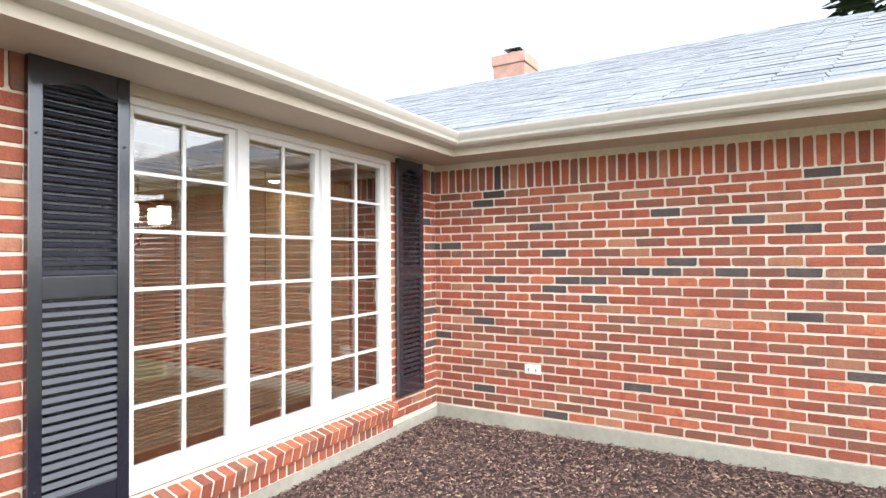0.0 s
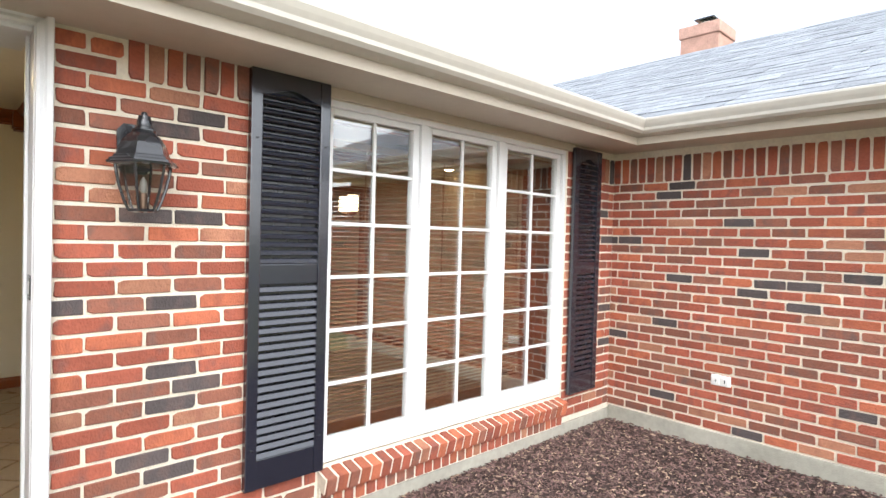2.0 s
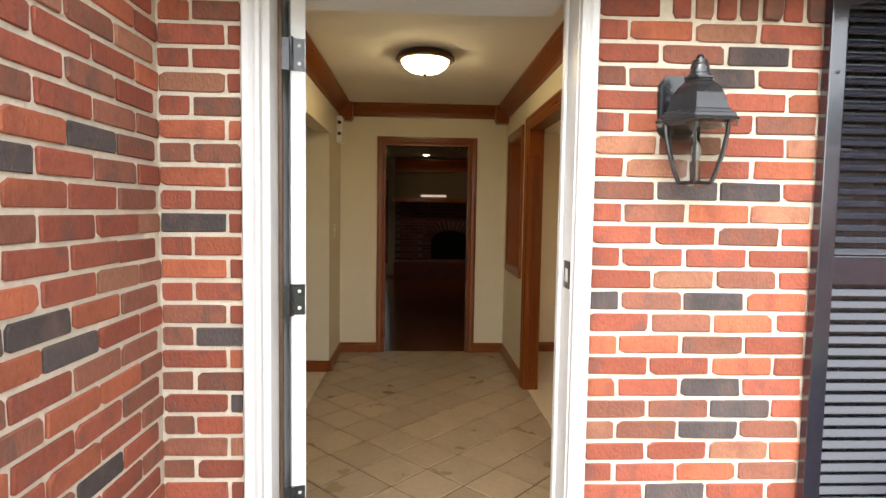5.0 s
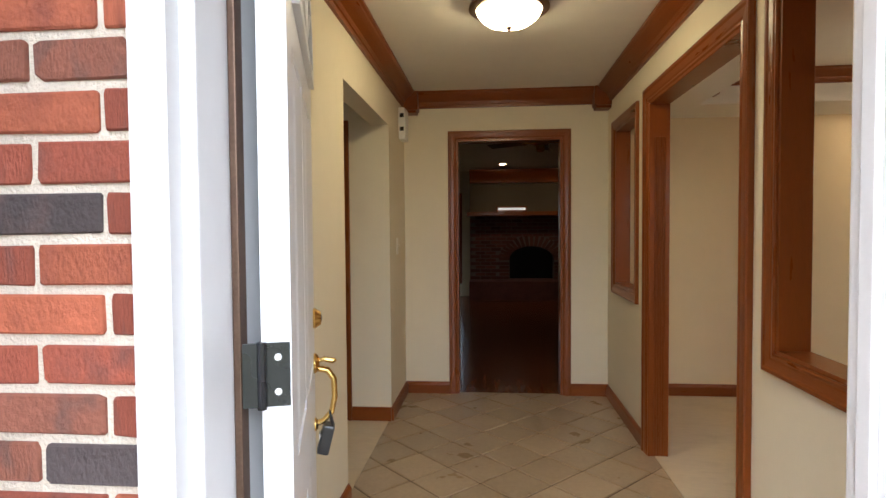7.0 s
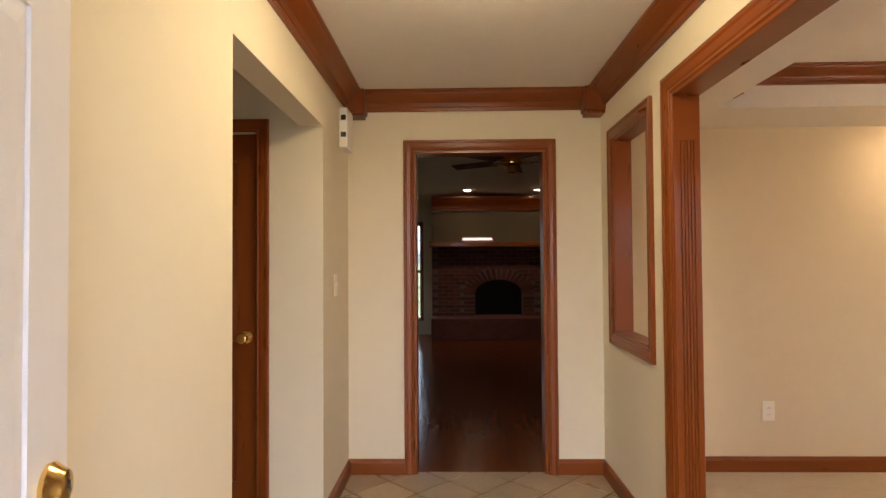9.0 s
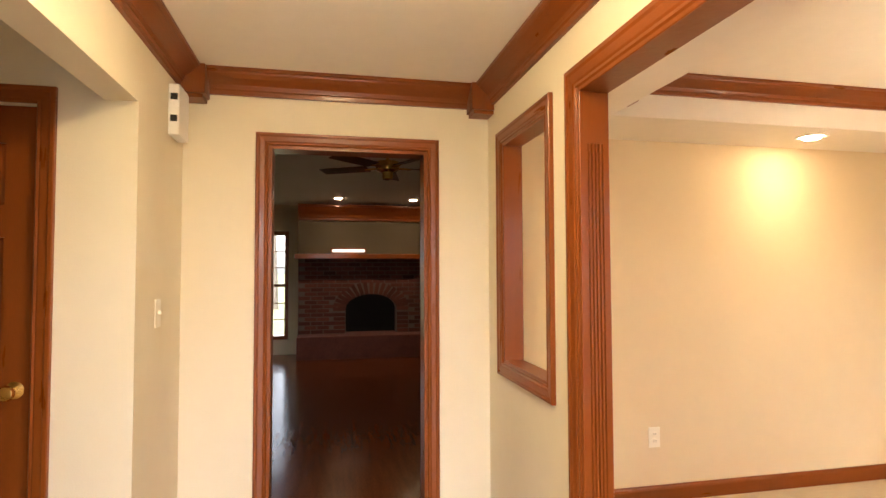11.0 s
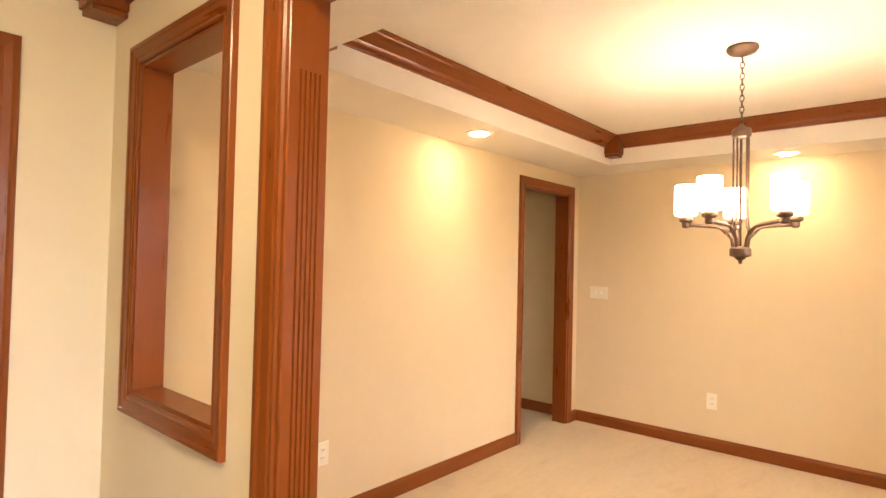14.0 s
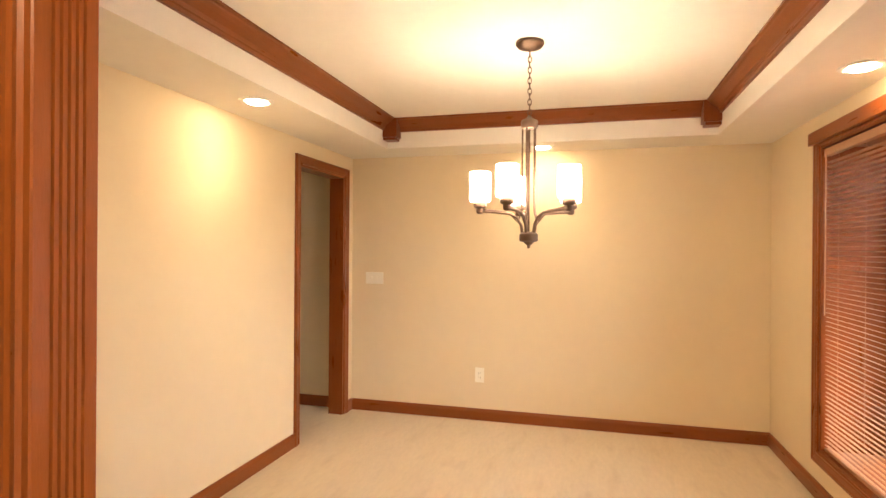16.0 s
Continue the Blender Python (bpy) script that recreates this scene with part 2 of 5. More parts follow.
def wall_with(openings, a0, a1, z0, z1, d0, d1, along):
    """Boxes of a wall along x or y from a0 to a1, d0 to d1 thick, with openings (a0, a1, z0, z1) right through it."""
    bm = bmesh.new()

    def put(p0, p1, q0, q1):
        if p1 - p0 > 1e-4 and q1 - q0 > 1e-4:
            if along == "x":
                box(bm, p0, p1, d0, d1, q0, q1)
            else:
                box(bm, d0, d1, p0, p1, q0, q1)
    at = a0
    for o in sorted(openings):
        put(at, o[0], z0, z1)
        put(o[0], o[1], z0, o[2])
        put(o[0], o[1], o[3], z1)
        at = o[1]
    put(at, a1, z0, z1)
    bmesh.ops.remove_doubles(bm, verts=bm.verts[:], dist=1e-5)
    return bm


CASING = [(0, 0), (0, 0.009), (0.005, 0.014), (0.014, 0.012), (0.02, 0.015), (0.043, 0.017), (0.05, 0.021), (0.061, 0.021), (0.064, 0.017), (0.064, 0)]
CROWN = [(0, 0), (0, 0.1), (0.014, 0.1), (0.02, 0.088), (0.028, 0.084), (0.046, 0.066), (0.072, 0.034), (0.086, 0.028), (0.092, 0.027), (0.098, 0.02), (0.118, 0.017), (0.118, 0)]
BASE = [(0, 0), (0, 0.016), (0.07, 0.016), (0.082, 0.012), (0.09, 0.006), (0.095, 0.006), (0.095, 0)]


def cased(name, origin, A, N, a0, a1, z0, z1, label, sill=False, prof=CASING, material=None, category="door casing"):
    """Mitred casing round an opening on a wall face: A runs along the wall, N out of it."""
    O, A, N, Z = Vector(origin), Vector(A), Vector(N), Vector((0, 0, 1))
    root = tagged(new(name), label, category, "", "structure")
    P = lambda a, z: O + A * a + Z * z
    low = -1 if sill else 0
    jobs = [("jamb_casing", P(a0, z0), P(a0, z1), -A, low, 1), ("jamb_casing", P(a1, z0), P(a1, z1), A, low, 1), ("head_casing", P(a0, z1), P(a1, z1), Z, -1, 1)]
    if sill:
        jobs.append(("sill_casing", P(a0, z0), P(a1, z0), -Z, -1, 1))
    for n, p, q, U, k0, k1 in jobs:
        part(n, prism(bmesh.new(), prof, p, q, U, N, k0, k1), material or (WOOD if "jamb" in n else WOOD_H), root)
    return root


def lined(name, parent, x0, x1, y0, y1, z0, z1, th, through_axis, bottom=False, material=None):
    """Lining boards inside an opening of the wall."""
    if through_axis == "y":
        rows = [("lining_board", (x0, x0 + th, y0, y1, z0, z1)), ("lining_board", (x1 - th, x1, y0, y1, z0, z1)), ("head_board", (x0 + th, x1 - th, y0, y1, z1 - th, z1))]
        if bottom:
            rows.append(("sill_board", (x0 + th, x1 - th, y0, y1, z0, z0 + th)))
    else:
        rows = [("lining_board", (x0, x1, y0, y0 + th, z0, z1)), ("lining_board", (x0, x1, y1 - th, y1, z0, z1)), ("head_board", (x0, x1, y0 + th, y1 - th, z1 - th, z1))]
        if bottom:
            rows.append(("sill_board", (x0, x1, y0 + th, y1 - th, z0, z0 + th)))
    for n, r in rows:
        part(n, boxes(r), material or (WOOD if n == "lining_board" else WOOD_H), parent)


# ---- ground ----
setting("ground", boxes((-400, 400, -400, 400, -0.6, -0.14)), LAWN, "dull winter lawn reaching to the horizon", "lawn")
setting("mulch_bed", boxes((2.25, XW, -3.4, 0.0, -0.3, -0.03)), MULCH_G, "dark brown mulch bed in the angle of the walls", "mulch")
setting("porch_slab", boxes((XS, 2.2, -3.4, 0.12, -0.4, -0.04), bevel=0.01), CONCRETE, "grey concrete walk before the entry door", "pavement")

# ---- outer shell ----
FT = 0.056
YE = -3.63   # end of the wing
front = wall_with([(DX0, DX1, -1, 2.135), (WX0, WX1, WZ0 - 0.14, WZ1)], XS - 0.3, XW + 0.3, FT, ZC + 0.1, 0.0, 0.11, "x")
wall_front = setting("wall_front", front, MORTAR, "red brick front wall with pale mortar joints", "brick wall")
wall_wing = setting("wall_wing", boxes((XW, XW + 0.11, YE, 0.0, FT + 0.03, 2.25)), MORTAR, "red brick wing wall with scattered charcoal bricks", "brick wall")
wall_side = setting("wall_side", boxes((XS - 0.11, XS, -3.4, 0.0, FT, 2.25)), MORTAR, "red brick side wall of the porch", "brick wall")
setting("foundation", boxes((DX1 + 0.02, XW, -0.02, 0.11, -0.4, FT), (XW - 0.02, XW + 0.11, YE, -0.02, -0.4, FT + 0.03), bevel=0.006), CONCRETE, "weathered concrete foundation strip under the brick", "foundation")
setting("wall_wing_end", boxes((XW, 11.8, YE - 0.1, YE, -0.4, 2.25)), MORTAR, "brick end wall of the wing", "brick wall")
# inner skins
setting("wall_front_inner", wall_with([(DX0 + 0.02, DX1 + 0.05, -1, 2.1)], -2.0, XR, 0.0, ZC + 0.1, 0.11, YI, "x"), WALL, "cream painted front wall of the foyer", "wall")
IX0, IX1, IZ0, IZ1 = 2.60, 4.85, 0.27, 1.985
setting("wall_dining_front", wall_with([(IX0, IX1, IZ0, IZ1)], XR, XD + 0.1, 0.0, ZC + 0.1, 0.115, YD, "x"), TAN, "tan painted window wall of the dining room", "wall")
# foyer
HX0, HX1, HZ = 0.765, 1.595, 2.03
OY0, OY1, OZ = 1.375, 2.545, 2.03
PZ0, PZ1 = 0.91, 2.03
setting("wall_partition", wall_with([(0.55, 1.126, PZ0, PZ1), (OY0, OY1, -1, OZ), (2.85, 3.426, PZ0, PZ1)], YI, YF, 0, ZC + 0.1, XR, XR2, "y"), WALL, "cream partition wall between foyer and dining room", "wall")
setting("wall_foyer_far", wall_with([(HX0, HX1, -1, HZ)], -2.0, XR2, 0, ZC + 0.1, YF, YF2, "x"), WALL, "cream far wall of the foyer", "wall")
LY0, LY1, LZ = 1.87, 3.02, 2.03
setting("wall_foyer_left", wall_with([(LY0, LY1, -1, LZ)], YI, YF, 0, ZC + 0.1, XL - 0.12, XL, "y"), WALL, "cream foyer wall with a plain opening to a hall", "wall")
setting("ceiling_foyer", boxes((XL - 0.12, XR2, YI, YF, ZC, ZC + 0.1)), CEIL, "off-white textured foyer ceiling", "ceiling")
# side hall
setting("wall_hall_far", wall_with([(-0.76, 0.01, -1, 2.0)], -2.0, XL - 0.12, 0, ZC + 0.1, LY1, LY1 + 0.12, "x"), WALL, "cream wall of the side hall", "wall")
setting("wall_hall_near", boxes((-2.0, XL - 0.12, LY0 - 0.12, LY0, 0, ZC + 0.1)), WALL, "cream near wall of the side hall", "wall")
setting("wall_hall_end", boxes((-2.1, -2.0, LY0, LY1, 0, ZC + 0.1)), WALL, "cream end wall of the side hall", "wall")
setting("ceiling_hall", boxes((-2.1, XL - 0.12, LY0 - 0.12, LY1 + 0.12, ZC, ZC + 0.1)), CEIL, "off-white ceiling of the side hall", "ceiling")
# dining
KX0, KX1 = 4.83, 5.56
setting("wall_dining_back", wall_with([(KX0, KX1, -1, 1.99)], XR2, XD, 0, ZC + 0.2, YB, YB + 0.12, "x"), TAN, "tan back wall of the dining room", "wall")
setting("wall_dining_far", boxes((XD, XD + 0.1, YD, YB + 1.6, 0, ZC + 0.2)), TAN, "tan far wall of the dining room", "wall")
TX0, TX1, TY0, TY1 = 2.47, 5.33, 0.93, 3.27
ceiling_soffit = tagged(new("ceiling_soffit"), "dropped soffit round the dining room tray ceiling", "ceiling", "", "structure")
for row in ((XR2, XD, YD, TY0), (XR2, XD, TY1, YB), (XR2, TX0, TY0, TY1), (TX1, XD, TY0, TY1)):
    part("soffit_board", boxes((*row, ZS, ZS + 0.5)), CEIL, ceiling_soffit)
ZT = 2.378
setting("ceiling_tray", boxes((TX0, TX1, TY0, TY1, ZT, ZT + 0.1)), CEIL, "raised off-white tray ceiling of the dining room", "ceiling")
setting("wall_passage", boxes((4.0, 6.0, YB + 1.1, YB + 1.2, 0, ZC), (4.2, 4.3, YB + 0.12, YB + 1.1, 0, ZC)), WALL, "cream wall of the passage behind the dining room", "wall")
setting("ceiling_passage", boxes((4.2, 6.0, YB + 0.12, YB + 1.2, ZC, ZC + 0.1)), CEIL, "off-white ceiling of the passage", "ceiling")
# floors
setting("floor_foyer", boxes((XL - 0.02, XR + 0.03, 0.11, YF + 0.04, -0.2, -0.004)), GROUT, "beige floor tiles laid diagonally with brown grout", "tile floor")
setting("floor_carpet", boxes((XR + 0.03, XD, YD, YB + 1.2, -0.2, 0.004), (-2.0, XL - 0.02, LY0, LY1, -0.2, 0.004)), CARPET, "beige carpet with vacuum marks", "carpet")

# ---- living room ----
LX0, LX1, LYB, LZC = -2.5, 5.0, 10.3, 2.5
LWOOD = mat("dark_glossy_wood_floor", (0.12, 0.032, 0.009), 0.2, vary=0.3, scale=4, stretch=(6, 0.6, 1), coat=0.05)
LWOOD.node_tree.nodes["Principled BSDF"].inputs["Specular IOR Level"].default_value = 0.1
setting("floor_living", boxes((LX0, LX1, YF + 0.04, LYB, -0.2, 0.0)), LWOOD, "dark glossy wooden living room floor", "wood floor")
setting("ceiling_living", boxes((LX0, LX1, YF2, LYB, LZC, LZC + 0.1)), CEIL, "off-white living room ceiling", "ceiling")
setting("wall_living_far", wall_with([(-0.35, 0.45, 0.25, 2.05)], LX0, LX1, 0, LZC, LYB, LYB + 0.15, "x"), WALL, "cream far wall of the living room", "wall")
setting("wall_living_left", boxes((LX0 - 0.1, LX0, YF2, LYB, 0, LZC)), WALL, "cream side wall of the living room", "wall")
setting("wall_living_right", boxes((LX1, LX1 + 0.1, YB + 1.2, LYB, 0, LZC)), WALL, "cream side wall of the living room", "wall")
setting("wall_living_near", boxes((LX0, XL - 0.12, YF2, YF2 + 0.1, 0, LZC), (XR2, 4.2, YB + 0.12, YB + 0.22, 0, LZC), (4.0, LX1, YB + 1.2, YB + 1.3, 0, LZC)), WALL, "cream near wall of the living room", "wall")

# ---- roofs ----
SL = 0.45
ev, eh = XW - 0.42, 2.2
def roof_sheet(name, pts, label):
    bm = bmesh.new()
    lo = [bm.verts.new(p) for p in pts]
    hi = [bm.verts.new((p[0], p[1], p[2] + 0.05)) for p in pts]
    n = len(pts)
    bm.faces.new(lo[::-1]); bm.faces.new(hi)
    for i in range(n):
        bm.faces.new((lo[i], lo[(i + 1) % n], hi[(i + 1) % n], hi[i]))
    return setting(name, bm, SHINGLE, label, "roof")
RX, RZ, HIP = 8.6, eh + SL * (8.6 - ev), -3.3
roof_wing = roof_sheet("roof_wing", [(ev, YE - 0.35, eh), (RX, HIP, RZ), (RX, RX - ev - 0.42, RZ), (ev, -0.42, eh)], "grey asphalt shingle roof of the wing")
roof_sheet("roof_wing_hip", [(ev, YE - 0.35, eh), (12.25, YE - 0.35, eh), (RX, HIP, RZ)], "grey shingle hip end of the wing roof")
roof_sheet("roof_wing_back", [(12.25, YE - 0.35, eh), (12.25, 9.0, eh), (RX, 9.0, RZ), (RX, HIP, RZ)], "grey shingle back slope of the wing roof")
roof_sheet("roof_main", [(-4, -0.42, eh), (ev, -0.42, eh), (RX, RX - ev - 0.42, RZ), (-4, RX - ev - 0.42, RZ)], "grey shingle front slope of the main roof")

# eaves
OFF = 0.39
soffit = tagged(new("soffit"), "taupe painted soffit under the eaves", "soffit", "", "structure")
for row in ((-3, XW - OFF, -OFF, 0, ZSOFF, ZSOFF + 0.03), (XW - OFF, XW, YE - 0.35, 0, ZSOFF, ZSOFF + 0.03), (-3, XS, -3.4, -OFF, ZSOFF, ZSOFF + 0.03)):
    part("soffit_board", boxes(row), TRIM_OUT, soffit)
setting("fascia", boxes((-3, XW - OFF, -OFF - 0.02, -OFF, ZSOFF - 0.02, ZSOFF + 0.12), (XW - OFF - 0.02, XW - OFF, YE - 0.35, -OFF, ZSOFF - 0.02, ZSOFF + 0.12)), TRIM_OUT, "taupe fascia board", "fascia")
setting("wall_wing_gable", prism(bmesh.new(), [(ev, eh), (12.25, eh), (RX, RZ - 0.02)], (0, YE - 0.06, 0), (0, YE, 0), (1, 0, 0), (0, 0, 1)), TRIM_OUT, "taupe gable end of the wing", "gable")

# ---- exterior things ----
def gutter_run(parent, p0, p1, out):
    prof = [(0, 0), (0.012, 0.075), (0.03, 0.092), (0.05, 0.095), (0.075, 0.108), (0.1, 0.118), (0.112, 0.118), (0.118, 0.108), (0.112, 0.104), (0.1, 0.106), (0.02, 0.07), (0.008, 0.004), (0.118, 0.003), (0.118, 0)]
    part("gutter_run", prism(bmesh.new(), [(u * 0.9, v) for u, v in prof], p0, p1, (0, 0, 1), out), GUTTER, parent)


gutter = tagged(new("gutter"), "cream metal gutter along the eaves", "gutter", "", "structure")
gutter_run(gutter, (-3, -OFF - 0.022, ZSOFF + 0.03), (XW - OFF - 0.022, -OFF - 0.022, ZSOFF + 0.03), (0, -1, 0))
gutter_run(gutter, (XW - OFF - 0.022, YE - 0.3, ZSOFF + 0.03), (XW - OFF - 0.022, -OFF - 0.022, ZSOFF + 0.03), (-1, 0, 0))
setting("frieze_board", boxes((WX0 - 0.02, WX1 + 0.05, -0.022, -0.003, WZ1 + 0.004, ZSOFF), bevel=0.003), TRIM_OUT, "taupe board above the front window", "trim")


def sash(parent, x0, x1):
    """A white window light with twelve panes."""
    f, y0, y1 = 0.042, 0.028, 0.075
    z0, z1 = WZ0 + 0.05, WZ1 - 0.03
    s = part("sash", boxes((x0, x0 + f, y0, y1, z0, z1), (x1 - f, x1, y0, y1, z0, z1), (x0 + f, x1 - f, y0, y1, z1 - f * 0.8, z1), (x0 + f, x1 - f, y0, y1, z0, z0 + 0.055), bevel=0.004), WHITE, parent)
    gx0, gx1, gz0, gz1 = x0 + f, x1 - f, z0 + 0.055, z1 - f * 0.8
    p = part("pane", boxes((gx0, gx1, 0.05, 0.054, gz0, gz1)), GLASS, s, "clear window glass")
    p.visible_shadow = False
    xm = (gx0 + gx1) / 2
    part("muntin", boxes((xm - 0.009, xm + 0.009, y0 + 0.006, 0.049, gz0, gz1), bevel=0.003), WHITE, s)
    for k in range(1, 6):
        z = gz0 + (gz1 - gz0) * k / 6
        part("muntin", boxes((gx0, gx1, y0 + 0.008, 0.0488, z - 0.009, z + 0.009), bevel=0.003), WHITE, s)
    part("sash_lock", boxes((x1 - 0.04, x1 - 0.022, 0.075, 0.09, 1.0, 1.09), bevel=0.003), PLASTIC, s)


window_1 = tagged(new("window_1"), "triple white casement window with gridded panes", "window", "", "structure")
part("window_frame", boxes((WX0, WX0 + 0.022, 0.0, 0.11, WZ0, WZ1), (WX1 - 0.03, WX1, 0.0, 0.11, WZ0, WZ1), (WX0 + 0.022, WX1 - 0.03, 0.0, 0.11, WZ1 - 0.03, WZ1), (WX0 + 0.022, WX1 - 0.03, 0.0, 0.11, WZ0, WZ0 + 0.05), (3.322, 3.376, 0.006, 0.11, WZ0 + 0.05, WZ1 - 0.03), (3.978, 4.042, 0.006, 0.11, WZ0 + 0.05, WZ1 - 0.03), bevel=0.003), WHITE, window_1)
for a, b in ((WX0 + 0.022, 3.322), (3.376, 3.978), (4.042, WX1 - 0.03)):
    sash(window_1, a, b)


def shutter(x0, x1, z0, z1, label):
    w, h = x1 - x0, z1 - z0
    root = thing("shutter", (x0, -0.018, z0), label, "shutter", "louvred shutters beside the front window")
    for a, b in ((0, 0.052), (w - 0.052, w)):
        part("stile", boxes((a, b, -0.034, 0, 0, h), bevel=0.004), SHUTTER, root)
    part("bottom_rail", boxes((0.052, w - 0.052, -0.03, 0, 0, 0.13), bevel=0.003), SHUTTER, root)
    mid = h * 0.515
    part("middle_rail", boxes((0.052, w - 0.052, -0.03, 0, mid - 0.045, mid + 0.045), bevel=0.003), SHUTTER, root)
    bm = bmesh.new()
    top = [(0.052, h), (w - 0.052, h)]
    for i in range(13):
        t = i / 12
        top.append((w - 0.052 - t * (w - 0.104), h - 0.105 + 0.035 * math.sin(math.pi * t) ** 2))
    prism(bm, [(a, b) for a, b in top], (0, -0.03, 0), (0, 0, 0), (1, 0, 0), (0, 0, 1))
    part("top_rail", bm, SHUTTER, root, "arched top rail with wood grain")
    # Black sheet puts the shade of the gaps between louvres into colour.
    part("back", boxes((0.03, w - 0.03, -0.006, 0.012, 0.06, h - 0.03)), BLACK, root)
    me = mesh_of("louvre", prism(bmesh.new(), [(0, 0.001), (0.003, -0.002), (0.022, 0.0105), (0.024, 0.014), (0.0205, 0.014)], (0.052, -0.0315, 0), (w - 0.052, -0.0315, 0), (0, 0, 1), (0, 1, 0)), SHUTTER)
    for lo, hi in ((0.13, mid - 0.045), (mid + 0.045, h - 0.08)):
        n = int((hi - lo) / 0.0365)
        for k in range(n):
            s = new("louvre", me)
            s.parent = root
            s.location = (0, 0, lo + (hi - lo) * k / n + 0.002)
    sm = mesh_of("screw", lathe(bmesh.new(), [(0.006, 0), (0.006, -0.003), (0.002, -0.004)], 8, (0, 0, 0), "y"), BLACK)
    for sx in (0.026, w - 0.026):
        for sz in (0.18, h - 0.3):
            s = new("screw", sm)
            s.parent = root
            s.location = (sx, -0.0335, sz)
    return root


shutter(2.312, 2.7, 0.27, ZSOFF, "black plastic louvred shutter beside the entry lantern")
shutter(4.755, 5.105, 0.27, 2.09, "black plastic louvred shutter near the wall corner")


def lantern(x, z):
    root = thing("wall_lantern", (x, 0, z), "black metal wall lantern with clear tapered glass", "wall lamp")
    bm = bmesh.new()
    o = [(-0.07, 0.075), (-0.045, 0.105), (0.045, 0.105), (0.07, 0.075), (0.07, -0.085), (0.045, -0.115), (-0.045, -0.115), (-0.07, -0.085)]
    prism(bm, o, (0, 0, 0.03), (0, -0.012, 0.03), (1, 0, 0), (0, 0, 1))
    prism(bm, [(a * 0.84, b * 0.88) for a, b in o], (0, -0.012, 0.03), (0, -0.022, 0.03), (1, 0, 0), (0, 0, 1))
    part("back_plate", bm, BLACK, root, "octagonal back plate")
    cy, six = -0.16, [math.pi / 3 * i for i in range(6)]
    part("arm", tube(bmesh.new(), [(0, -0.02, 0.04), (0, -0.06, 0.05), (0, -0.1, 0.07), (0, -0.13, 0.092), (0, cy, 0.1)], 0.013), BLACK, root, "", True)
    part("rosette", lathe(bmesh.new(), [(0.03, -0.02), (0.03, -0.028), (0.02, -0.036), (0.006, -0.04)], 20, (0, 0, -0.01), "y"), BLACK, root, "round boss on the back plate", True)
    hood = [(0.105, -0.062), (0.14, -0.058), (0.142, -0.05), (0.134, -0.046), (0.13, -0.036), (0.119, -0.032), (0.114, -0.022), (0.106, -0.018), (0.1, 0.004), (0.088, 0.034), (0.07, 0.06), (0.05, 0.078), (0.046, 0.084), (0.05, 0.088), (0.05, 0.094), (0.036, 0.096)]
    part("hood", lathe(bmesh.new(), hood, 6, (0, cy, 0)), BLACK, root, "bell-shaped six-sided hood")
    part("finial", lathe(bmesh.new(), [(0.036, 0.09), (0.036, 0.104), (0.03, 0.108), (0.03, 0.13), (0.026, 0.138), (0.024, 0.15), (0.013, 0.154), (0.012, 0.164), (0.006, 0.17)], 16, (0, cy, 0)), BLACK, root, "", True)
    side = [(0.108, -0.06), (0.104, -0.095), (0.092, -0.15), (0.072, -0.212), (0.056, -0.25)]
    for a in six:
        part("glass_bar", tube(bmesh.new(), [(r * math.cos(a), cy + r * math.sin(a), h) for r, h in side], 0.0058, 6), BLACK, root)
    g = bmesh.new()
    rings = [[g.verts.new(((r - 0.004) * math.cos(a), cy + (r - 0.004) * math.sin(a), h)) for a in six] for r, h in side]
    for a, b in zip(rings, rings[1:]):
        for i in range(6):
            g.faces.new((a[i], a[(i + 1) % 6], b[(i + 1) % 6], b[i]))
    gl = part("glass_shade", g, GLASS_THIN, root, "clear curved glass panes")
    gl.visible_shadow = False
    part("base_ring", lathe(bmesh.new(), [(0.03, -0.26), (0.056, -0.256), (0.06, -0.248), (0.054, -0.244), (0.01, -0.244)], 6, (0, cy, 0)), BLACK, root)
    part("socket", lathe(bmesh.new(), [(0.016, -0.244), (0.016, -0.18), (0.013, -0.175)], 12, (0, cy, 0)), BRONZE, root, "", True)
    part("bulb", lathe(bmesh.new(), [(0.009, -0.175), (0.014, -0.16), (0.016, -0.145), (0.012, -0.125), (0.003, -0.108)], 14, (0, cy, 0)), mat("frosted_bulb_glass", (0.3, 0.29, 0.27), 0.3, vary=0.03), root, "frosted unlit candle bulb", True)
    return root


lantern(1.875, 1.685).scale = (0.85, 0.85, 0.85)

# entry door frame and open leaf
frame_1 = tagged(new("door_frame"), "white painted entry door frame with brickmould", "door frame", "", "structure")
MOULD = [(0, 0), (0, 0.03), (0.01, 0.034), (0.022, 0.028), (0.03, 0.036), (0.046, 0.04), (0.05, 0.034), (0.05, 0)]
part("jamb", boxes((DX0, DX0 + 0.075, 0.012, YI + 0.005, -0.02, 2.135), bevel=0.004), WHITE, frame_1)
part("jamb", boxes((DX1 - 0.042, DX1, -0.02, 0.15, -0.02, 2.135), bevel=0.004), WHITE, frame_1)
part("head", boxes((DX0 + 0.075, DX1 - 0.042, 0.012, YI + 0.005, 2.07, 2.135), bevel=0.004), WHITE, frame_1)
part("brickmould", prism(bmesh.new(), MOULD, (DX0 + 0.052, 0.012, -0.04), (DX0 + 0.052, 0.012, 2.085), (-1, 0, 0), (0, -1, 0), 0, 1), WHITE, frame_1)
